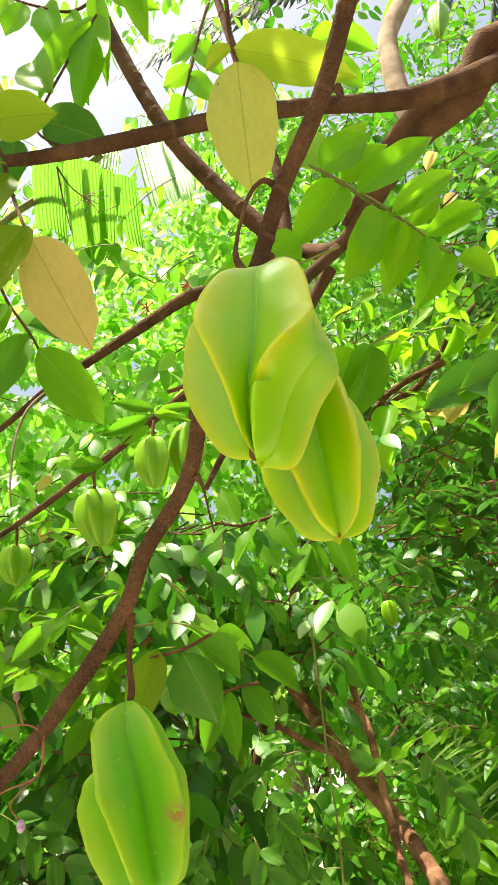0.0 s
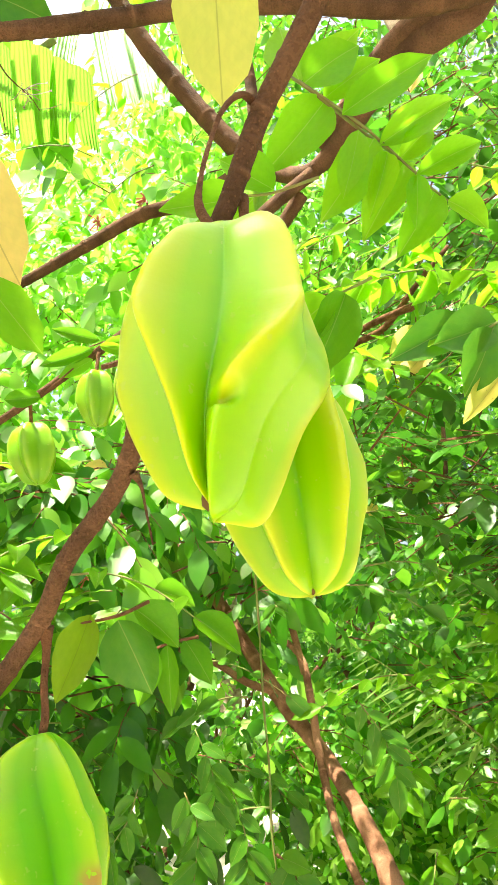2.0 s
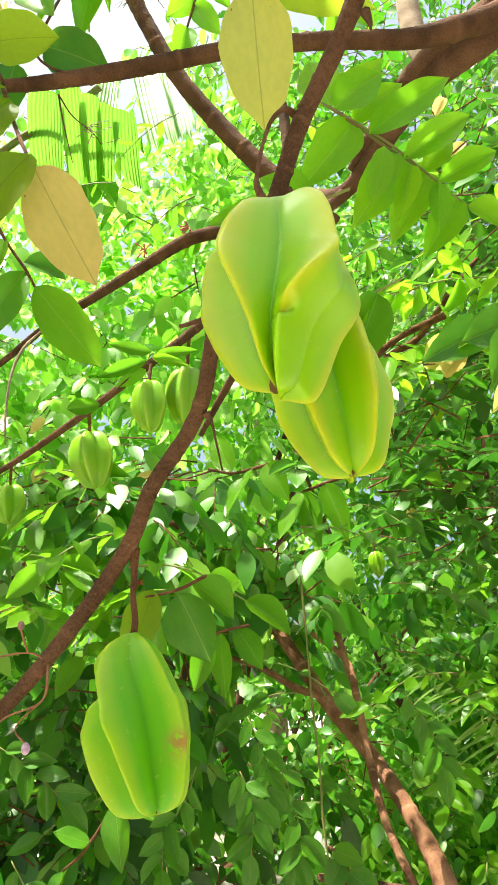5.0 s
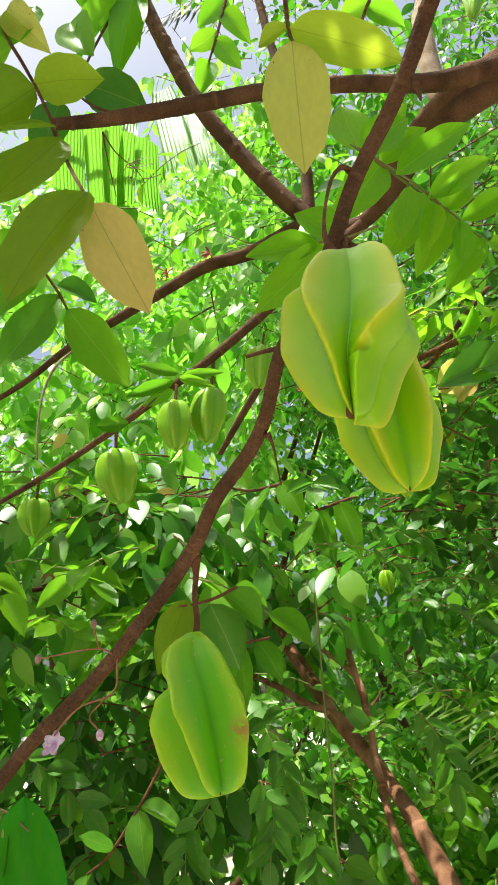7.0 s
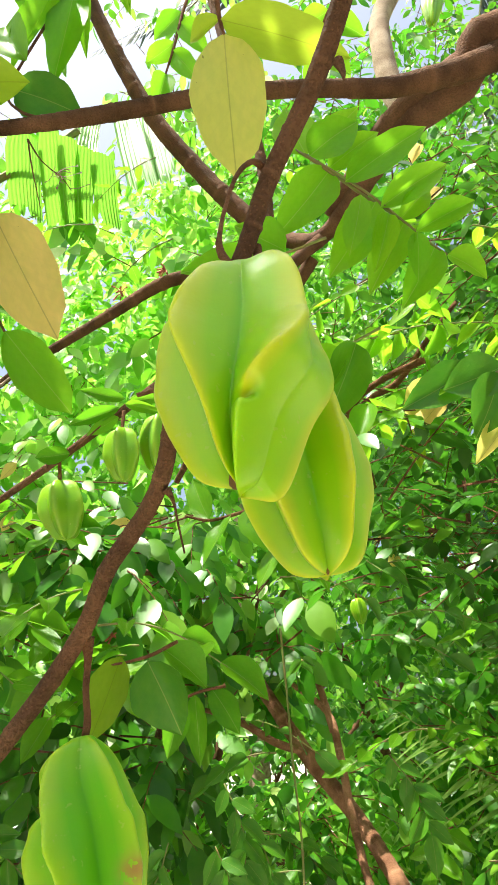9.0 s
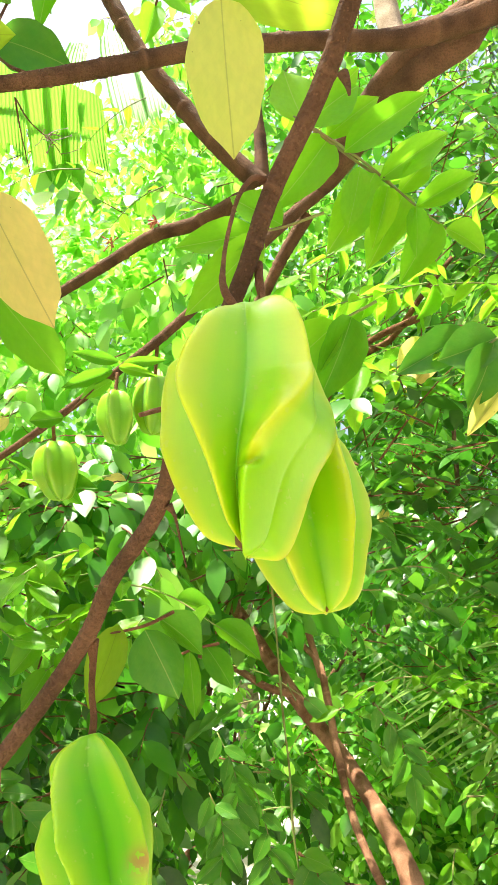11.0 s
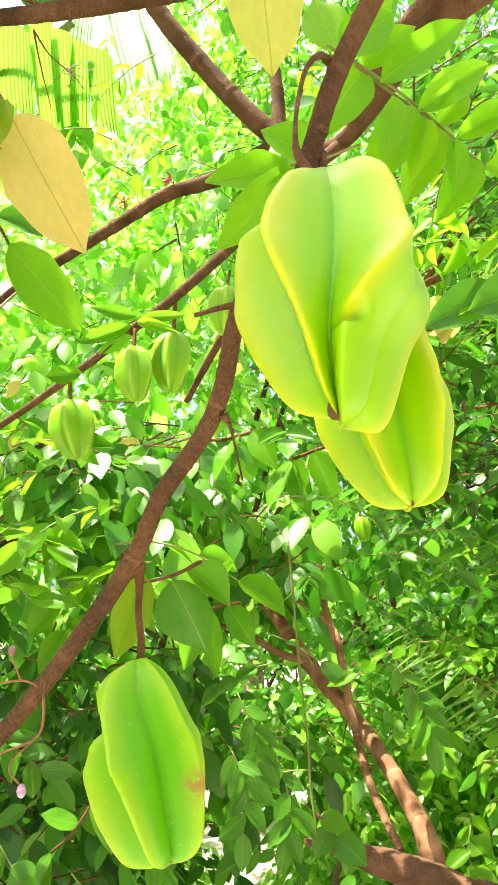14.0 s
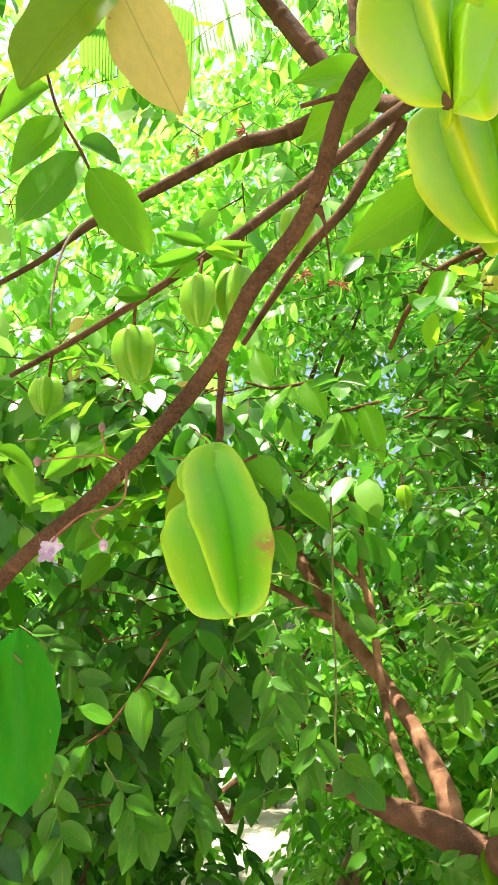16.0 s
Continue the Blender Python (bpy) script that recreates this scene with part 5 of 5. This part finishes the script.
def placed_sprays(n, low, high, length, material, seed, sag=0.45):
    """Pinnate sprays whose leaves are parts of the tree, in a box of the plan."""
    r = random.Random(seed)
    for _ in range(n):
        p = Vector([r.uniform(a, b) for a, b in zip(low, high)])
        a = r.uniform(0, math.tau)
        head = Vector((math.cos(a), 0.6 * math.sin(a), r.uniform(-0.1, 0.25))).normalized()
        spine = r.uniform(0.10, 0.17)
        pts = [p + head * spine * s - Vector((0, 0, sag * spine * s * s)) for s in (0, 0.33, 0.66, 1.0)]
        ob = stalk([(*q, 0.0016 - 0.0003 * i) for i, q in enumerate(pts)], green_stalk, tree, "leaf_spray", 5)
        lateral = head.cross(Vector((0, 0, 1))).normalized()
        count = r.randint(6, 8)
        for k in range(count):
            s = (k + 0.7) / count
            q = p + head * spine * s - Vector((0, 0, sag * spine * s * s))
            d = head * 0.5 + lateral * (1 if k % 2 else -1) * (0.9 if k < count - 1 else 0.0) + Vector((r.gauss(0, 0.15), r.gauss(0, 0.15), -0.45 + r.gauss(0, 0.15)))
            size = length * (0.65 + 0.5 * s) * r.uniform(0.85, 1.15)
            end = q + d.normalized() * size
            leaf(q, (*end, size * 0.25), ob, material, (r.gauss(0, 0.4), -0.7 + r.gauss(0, 0.3), 0.6), r.randint(0, 3))


placed_sprays(18, (-0.60, 0.95, 1.72), (-0.14, 1.25, 2.02), 0.058, leaf_near, 11)
placed_sprays(14, (0.17, 0.90, 1.98), (0.46, 1.12, 2.34), 0.056, leaf_backlit, 21, 0.12)
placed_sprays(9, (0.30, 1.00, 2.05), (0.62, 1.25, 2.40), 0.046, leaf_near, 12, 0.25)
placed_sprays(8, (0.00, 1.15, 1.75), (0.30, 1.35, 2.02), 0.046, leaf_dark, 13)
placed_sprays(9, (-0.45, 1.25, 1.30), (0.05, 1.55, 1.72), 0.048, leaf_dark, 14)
placed_sprays(24, (0.26, 1.45, 1.00), (0.72, 1.90, 1.62), 0.056, leaf_near, 16)
placed_sprays(15, (0.20, 1.35, 1.62), (0.60, 1.75, 1.85), 0.052, leaf_near, 17)
placed_sprays(6, (-0.40, 1.20, 2.35), (0.10, 1.50, 2.85), 0.044, leaf_near, 15)

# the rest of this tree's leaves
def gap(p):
    """Leaves out openings in the crown towards the bright sky, cut along sight lines from the camera."""
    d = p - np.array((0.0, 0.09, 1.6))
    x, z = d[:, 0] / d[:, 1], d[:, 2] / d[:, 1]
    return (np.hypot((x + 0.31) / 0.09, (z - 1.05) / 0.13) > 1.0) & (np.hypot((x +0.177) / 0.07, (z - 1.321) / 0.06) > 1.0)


def shaft(p):
    """Openings in the crown, slanted as the sun falls, that let flecks of sun reach the lower leaves."""
    rise = p[:, 2] - 1.5
    u, v = p[:, 0] + 0.294 * rise, p[:, 1] + 0.137 * rise
    wave = np.sin(u * 7.5 + 1.4 * np.sin(v * 4.0) + 0.6) * np.sin(v * 6.5 + 1.2 * np.sin(u * 5.0)) + 0.85 * np.exp(-((u + 0.14) / 0.36) ** 2)
    return (p[:, 2] > 2.15) & (v > 1.0) & (wave > 0.22)


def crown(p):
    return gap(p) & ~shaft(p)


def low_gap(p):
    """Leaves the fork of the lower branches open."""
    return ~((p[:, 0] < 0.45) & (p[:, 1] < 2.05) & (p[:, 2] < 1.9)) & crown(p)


# sun is coloured into the upper left leaves, shade into low and right ones
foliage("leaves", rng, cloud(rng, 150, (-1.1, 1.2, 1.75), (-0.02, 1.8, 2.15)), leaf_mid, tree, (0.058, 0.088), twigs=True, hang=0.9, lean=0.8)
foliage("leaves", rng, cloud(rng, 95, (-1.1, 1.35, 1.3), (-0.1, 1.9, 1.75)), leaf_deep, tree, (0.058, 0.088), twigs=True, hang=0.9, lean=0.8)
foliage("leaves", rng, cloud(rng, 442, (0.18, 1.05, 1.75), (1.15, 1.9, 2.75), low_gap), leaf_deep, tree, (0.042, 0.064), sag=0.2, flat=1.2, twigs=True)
foliage("leaves", rng, cloud(rng, 272, (-1.2, 1.4, 2.05), (0.0, 2.2, 3.0), crown), leaf_sunlit, tree, (0.058, 0.088), twigs=True, hang=0.9, lean=0.8)
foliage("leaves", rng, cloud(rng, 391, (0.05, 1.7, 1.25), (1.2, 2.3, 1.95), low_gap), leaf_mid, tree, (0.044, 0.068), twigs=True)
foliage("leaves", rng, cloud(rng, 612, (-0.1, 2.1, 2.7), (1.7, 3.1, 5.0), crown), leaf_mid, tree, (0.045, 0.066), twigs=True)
foliage("leaves", rng, cloud(rng, 231, (-1.1, 2.0, 3.0), (-0.05, 3.0, 4.9), crown), leaf_sunlit, tree, (0.054, 0.080), twigs=True, hang=0.9, lean=0.8)
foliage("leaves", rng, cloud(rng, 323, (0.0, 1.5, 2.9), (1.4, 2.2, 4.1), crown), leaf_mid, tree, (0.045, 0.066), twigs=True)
foliage("leaves", rng, cloud(rng, 109, (-1.2, 1.6, 3.0), (-0.05, 2.2, 4.2), crown), leaf_sunlit, tree, (0.054, 0.080), twigs=True, hang=0.9, lean=0.8)
# unseen leaves added beside the crown, to shade the lower left from the sun
foliage("leaves", rng, cloud(rng, 300, (-2.2, 0.8, 1.3), (-1.0, 2.4, 3.0)), leaf_mid, tree, (0.06, 0.085))
foliage("leaves", rng, cloud(rng, 280, (-2.0, 0.55, 2.6), (-0.80, 1.35, 3.6)), leaf_mid, tree, (0.06, 0.085))
# unseen leaves added overhead, to keep the sun off the near fruit
rng = np.random.default_rng(8)
foliage("leaves", rng, cloud(rng, 470, (-1.05, -0.25, 2.85), (-0.05, 0.60, 3.4)), leaf_mid, tree, (0.06, 0.085))


# ---- behind: shrubs, trees and palms ----
def shrub(at, low, high, n, material, label, size, seed, ratio=0.48, stems=5, category="shrub", name="shrub", count=9, keep=None):
    """A bush or young tree: stems from the ground into a crown of pinnate leaves."""
    r = np.random.default_rng(seed)
    ob = thing(name, at, label, category)
    for k in range(stems):
        end = [r.uniform(a, b) for a, b in zip(low, high)]
        end[2] = low[2] + (end[2] - low[2]) * 0.4
        mid = [(a + b) / 2 + r.normal(0, 0.12) for a, b in zip(at, end)]
        rad = 0.010 + 0.004 * (high[2] - at[2])
        part("stem", limb([(*at, rad), (*mid, rad * 0.7), (*end, rad * 0.25)], 8, 6, 0.12, seed=seed + k), bark, ob)
    foliage("leaves", r, cloud(r, n, low, high, keep), material, ob, size, count, (size[0] * 2.2, size[1] * 3.0), ratio)
    return ob


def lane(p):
    """Keeps a lane of bright ground open between the bushes, cut along sight lines from the camera."""
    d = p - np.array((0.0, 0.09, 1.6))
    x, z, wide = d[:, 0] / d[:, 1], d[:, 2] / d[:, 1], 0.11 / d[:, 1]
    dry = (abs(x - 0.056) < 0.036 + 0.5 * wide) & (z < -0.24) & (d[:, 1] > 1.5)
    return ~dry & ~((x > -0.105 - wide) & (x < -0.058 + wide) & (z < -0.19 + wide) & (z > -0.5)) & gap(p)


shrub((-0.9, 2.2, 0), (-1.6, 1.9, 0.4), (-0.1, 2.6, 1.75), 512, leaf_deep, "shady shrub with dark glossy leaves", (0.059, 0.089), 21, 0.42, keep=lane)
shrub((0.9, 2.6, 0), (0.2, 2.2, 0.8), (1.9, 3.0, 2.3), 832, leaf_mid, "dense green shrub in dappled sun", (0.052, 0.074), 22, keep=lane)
# sunlit leaf colour brightens the next two shrubs, which stand in shade
shrub((0.75, 2.7, 0), (0.0, 2.4, 0.55), (1.1, 3.1, 1.6), 480, leaf_sunlit, "low leafy sapling in dappled sun", (0.052, 0.074), 29, stems=3, keep=lane)
shrub((0.15, 3.5, 0), (-0.25, 3.2, 0.1), (0.6, 3.8, 1.25), 432, leaf_sunlit, "low shrub with dark glossy hanging leaves", (0.081, 0.118), 30, 0.30, stems=3, keep=lane)
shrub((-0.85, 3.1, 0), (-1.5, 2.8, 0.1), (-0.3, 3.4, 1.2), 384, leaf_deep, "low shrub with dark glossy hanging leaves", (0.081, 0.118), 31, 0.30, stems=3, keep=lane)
shrub((-1.2, 2.9, 0), (-2.2, 2.3, 1.4), (-0.1, 3.2, 4.2), 720, leaf_sunlit, "leafy young tree in dappled sun", (0.074, 0.104), 23, keep=gap, name="young_tree", category="tree")
shrub((-0.9, 3.7, 0), (-1.6, 3.3, 3.2), (0.5, 4.0, 5.6), 480, leaf_sunlit, "slim young tree with bright leaves", (0.074, 0.104), 28, stems=2, keep=gap, name="young_tree", category="tree")
shrub((-1.6, 5.2, 0), (-3.2, 4.8, 2.2), (0.9, 5.7, 7.0), 900, leaf_sunlit, "leafy green tree with bright leaves", (0.085, 0.125), 43, keep=gap, name="young_tree", category="tree")
shrub((-0.05, 4.4, 0), (0.0, 4.2, 0.1), (0.12, 4.7, 0.72), 60, leaf_mid, "low leafy bush beside the bright path", (0.07, 0.10), 44, stems=3)
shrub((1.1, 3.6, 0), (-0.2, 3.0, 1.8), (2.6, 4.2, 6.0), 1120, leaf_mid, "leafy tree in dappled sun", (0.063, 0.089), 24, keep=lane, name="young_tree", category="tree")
shrub((-2.4, 4.2, 0), (-3.4, 3.6, 0.6), (-0.6, 4.6, 3.0), 672, leaf_sunlit, "leafy green tree with bright leaves", (0.067, 0.096), 25, keep=lane, name="young_tree", category="tree")
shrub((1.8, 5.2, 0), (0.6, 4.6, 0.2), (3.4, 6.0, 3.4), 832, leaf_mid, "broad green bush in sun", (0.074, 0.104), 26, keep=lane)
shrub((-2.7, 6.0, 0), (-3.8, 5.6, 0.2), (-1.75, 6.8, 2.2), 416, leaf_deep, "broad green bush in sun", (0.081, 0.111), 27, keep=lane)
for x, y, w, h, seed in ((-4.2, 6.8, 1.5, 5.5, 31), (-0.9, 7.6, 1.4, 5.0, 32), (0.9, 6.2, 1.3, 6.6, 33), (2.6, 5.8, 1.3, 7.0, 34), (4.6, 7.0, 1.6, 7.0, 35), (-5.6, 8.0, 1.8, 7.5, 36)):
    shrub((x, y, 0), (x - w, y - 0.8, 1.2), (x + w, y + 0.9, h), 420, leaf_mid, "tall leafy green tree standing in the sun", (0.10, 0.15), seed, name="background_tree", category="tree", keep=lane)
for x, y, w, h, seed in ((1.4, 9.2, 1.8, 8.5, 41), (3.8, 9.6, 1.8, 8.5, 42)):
    shrub((x, y, 0), (x - w, y - 0.8, 0.8), (x + w, y + 0.9, h), 420, leaf_sunlit, "tall bright green tree standing in the sun", (0.16, 0.24), seed, name="background_tree", category="tree", keep=lane)
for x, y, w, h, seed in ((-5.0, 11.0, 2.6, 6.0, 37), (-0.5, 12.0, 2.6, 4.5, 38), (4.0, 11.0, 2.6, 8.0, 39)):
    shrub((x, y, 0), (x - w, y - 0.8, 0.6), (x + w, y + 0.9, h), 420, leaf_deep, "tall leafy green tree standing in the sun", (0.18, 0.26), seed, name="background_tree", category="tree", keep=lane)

# unseen trees added behind and beside the camera, to cut down the sky light
for x, y, w, h, seed in ((-3.2, -4.6, 1.4, 3.0, 51), (-0.6, -5.4, 1.4, 2.6, 52), (2.2, -5.0, 1.5, 2.8, 53), (3.6, -0.6, 1.2, 3.4, 54), (-3.6, 0.4, 1.2, 4.5, 55)):
    shrub((x, y, 0), (x - w, y - 1.0, 0.3), (x + w, y + 1.0, h), 420, leaf_deep, "unseen dark green tree added to cut down the sky light", (0.16, 0.22), seed, name="unseen_shade_tree", category="tree")


def palm_frond(base, end, arch, leaflet, parent, material, seed, pairs=60, hang=0.55, thick=0.016):
    """A feather frond: an arched rib from base to end with two rows of narrow hanging leaflets."""
    r = np.random.default_rng(seed)
    base, end = Vector(base[:3]), Vector(end[:3])
    s = np.linspace(0, 1, 9)
    line = [base.lerp(end, a) + Vector((0, 0, arch * 4 * a * (1 - a) * (1 - 0.4 * a))) for a in s]
    rib = part("frond", limb([(*p, thick * (1.05 - a)) for p, a in zip(line, s)], 6, 3, 0.05), green_stalk, parent)
    fine = smooth_line([(*p, 0) for p in line], 10)[:, :3]
    idx = np.linspace(8, len(fine) - 2, pairs).astype(int)
    base_pts = np.repeat(fine[idx], 2, axis=0)
    run = np.repeat(fine[idx + 1] - fine[idx - 1], 2, axis=0)
    run /= np.linalg.norm(run, axis=1, keepdims=True)
    lateral = np.cross(run, np.array((0, 0, 1.0)))
    lateral *= np.where(np.arange(len(lateral)) % 2 == 0, 1, -1)[:, None]
    ahead = run * 0.55 + lateral * 0.7 * (1.1 - hang) + np.array((0, 0, -hang)) + r.normal(0, 0.06, run.shape)
    normal = np.cross(ahead, run) + r.normal(0, 0.1, run.shape)
    ln = leaflet * np.sin(np.linspace(0.35, 2.9, pairs)).repeat(2) * r.uniform(0.85, 1.1, pairs * 2)
    mesh = leaves_mesh("fringe", base_pts, ahead, normal, ln, ln * 0.055, 0.2, 0.25)
    tagged(mesh_part("fringe", mesh, material, rib), kind="stuff")


def palm(at, height, fronds, label, seed, reach=2.2, leaflet=0.65, drop=1.3, spin=0.0):
    ob = thing("coconut_palm", at, label, "palm", "coconut palms")
    r = random.Random(seed)
    x, y, z = at
    if height > 0.5:
        part("trunk", limb([(x, y, z - 0.05, 0.15), (x + 0.05, y, z + height * 0.3, 0.12), (x - 0.05, y, z + height * 0.7, 0.11), (x, y, z + height, 0.10)], 12, 8, 0.06, 0.12), pale_bark, ob)
    for k in range(fronds):
        a = spin + math.tau * k / fronds + r.uniform(-0.15, 0.15)
        out = reach * r.uniform(0.8, 1.0)
        palm_frond((x, y, z + height), (x + out * math.cos(a), y + out * math.sin(a), z + height - drop * r.uniform(0.2, 0.9)), drop * 0.45, leaflet, ob, frond_green, seed * 10 + k)
    return ob


palm((-0.6, 8.5, 0), 6.4, 11, "tall coconut palm against the bright sky", 3, 3.0, 0.9, 1.8)
palm((3.4, 6.5, 0), 5.2, 11, "tall coconut palm against the bright sky", 4, 2.8, 0.8, 1.8, 0.3)
palm((2.2, 4.6, 0.0), 0.55, 9, "young coconut palm with spreading feather fronds", 5, 1.7, 0.5, 0.9, 0.4)
# a nearer palm whose fronds hang across the bright sky
near_palm = thing("coconut_palm", (1.35, 2.9, 0.0), "slender coconut palm with long drooping fronds", "palm", "coconut palms")
top = Vector((1.7265, 2.8000, 6.6082))
part("trunk", limb([(1.35, 2.9, -0.05, 0.11), (1.38, 2.9, 1.6, 0.09), (1.3, 2.85, 3.4, 0.08), (*top, 0.07)], 12, 8, 0.06, 0.08), pale_bark, near_palm)
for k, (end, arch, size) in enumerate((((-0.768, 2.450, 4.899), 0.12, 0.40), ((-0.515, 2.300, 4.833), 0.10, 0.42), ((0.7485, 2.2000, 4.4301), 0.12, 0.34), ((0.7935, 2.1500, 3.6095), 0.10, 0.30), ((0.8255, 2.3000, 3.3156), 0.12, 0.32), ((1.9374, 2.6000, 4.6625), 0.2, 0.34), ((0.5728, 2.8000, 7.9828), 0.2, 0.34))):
    palm_frond(top, end, arch, size, near_palm, frond_silhouette, 80 + k, 110, 0.95, 0.012)
low_palm = thing("palm_seedling", (0.95, 1.95, 0.0), "low palm seedling with pale feather leaflets", "palm")
stem = Vector((0.80, 1.90, 1.15))
part("stem", limb([(0.95, 1.95, -0.03, 0.035), (0.90, 1.93, 0.6, 0.025), (*stem, 0.014)], 8, 6, 0.1), green_stalk, low_palm)
for k, (end, arch, size) in enumerate((((0.1738, 1.6600, 1.7179), 0.06, 0.15), ((0.4565, 1.8000, 1.8862), 0.1, 0.16))):
    palm_frond(stem, end, arch, size, low_palm, frond_green, 95 + k, 44, 0.5, 0.006)


def broad_blade(base, tip, width, ribs, parent, seed):
    """One broad ribbed blade, pleated lengthwise, torn at its edges."""
    r = random.Random(seed)
    a, b = Vector(base[:3]), Vector(tip[:3])
    along = b - a
    y = along.normalized()
    z = Vector((0, -1, -0.6))
    z = (z - y * z.dot(y)).normalized()
    x = y.cross(z)
    bm = bmesh.new()
    cols, rows = ribs * 4, 14
    grid = []
    ends = [r.uniform(0.82, 1.0) for _ in range(ribs + 1)]
    for j in range(rows + 1):
        row = []
        for i in range(cols + 1):
            u = i / cols - 0.5
            v = j / rows * ends[i // 4]
            wide = width * min(1.0, 0.80 + 1.0 * v)
            pleat = 0.0035 * math.cos(i / 4 * math.tau) * (0.4 + v)
            row.append(bm.verts.new(a + y * along.length * v + x * u * wide + z * (pleat - 0.25 * v * v * along.length * 0.4 + 0.12 * wide * u * u * 4)))
        grid.append(row)
    for j in range(rows):
        for i in range(cols):
            bm.faces.new((grid[j][i], grid[j][i + 1], grid[j + 1][i + 1], grid[j + 1][i]))
    part("blade", bm, blade_green, parent)


fan = thing("fan_palm", (-1.35, 1.9, 0.0), "fan palm with broad pleated pale green blades", "palm")
part("stem", limb([(-1.35, 1.9, -0.02, 0.05), (-1.30, 1.8, 1.6, 0.03), (-0.95, 1.6, 2.9, 0.012), (-0.4399, 1.4200, 3.1525, 0.01075)], 8, 6, 0.1), green_stalk, fan)
broad_blade((-0.5460, 1.3500, 3.0810), (-0.6680, 1.6500, 3.0600), 0.108, 10, fan, 3)
broad_blade((-0.4710, 1.3100, 3.0440), (-0.5510, 1.6100, 2.9550), 0.062, 6, fan, 1)
broad_blade((-0.4180, 1.3000, 2.9910), (-0.5040, 1.6000, 2.9320), 0.059, 6, fan, 2)
broad_blade((-0.3800, 1.3200, 2.9740), (-0.4850, 1.6200, 2.9280), 0.052, 5, fan, 4)
broad_blade((-0.3260, 1.2900, 2.9110), (-0.4040, 1.5900, 2.9430), 0.069, 7, fan, 5)
# strips that catch the sun on their upper side
broad_blade((-0.4050, 1.7400, 3.6210), (-0.3040, 1.5200, 3.0760), 0.086, 7, fan, 6)
broad_blade((-0.3330, 1.7800, 3.6350), (-0.2480, 1.5600, 3.1190), 0.078, 7, fan, 7)
broad_blade((-0.5110, 1.7600, 3.6230), (-0.4800, 1.5400, 3.1470), 0.077, 7, fan, 8)


# dry hanging fronds round a stump
def dry_skirt(at, height, radius, seed):
    r = random.Random(seed)
    ob = thing("palm_stump", at, "old palm stump hung with dry brown fronds", "stump")
    x, y, z = at
    part("trunk", limb([(x, y, z - 0.03, radius), (x, y, z + height * 0.5, radius * 0.9), (x, y, z + height, radius * 0.8)], 12, 6, 0.1), bark_big, ob)
    for k in range(60):
        a = r.uniform(0, math.tau)
        d = Vector((math.cos(a), math.sin(a), 0)) * radius
        high = Vector(at) + d * 0.9 + Vector((0, 0, height * r.uniform(0.85, 1.1)))
        end = Vector(at) + d * r.uniform(1.1, 1.7) + Vector((r.gauss(0, 0.04), 0, height * r.uniform(0.02, 0.5)))
        leaf(high, (*end, r.uniform(0.012, 0.024)), ob, dry_leaf, (d.x, d.y, 0.1), r.randint(0, 3), name="dry_frond")


dry_skirt((0.22, 4.0, 0.0), 0.64, 0.10, 7)
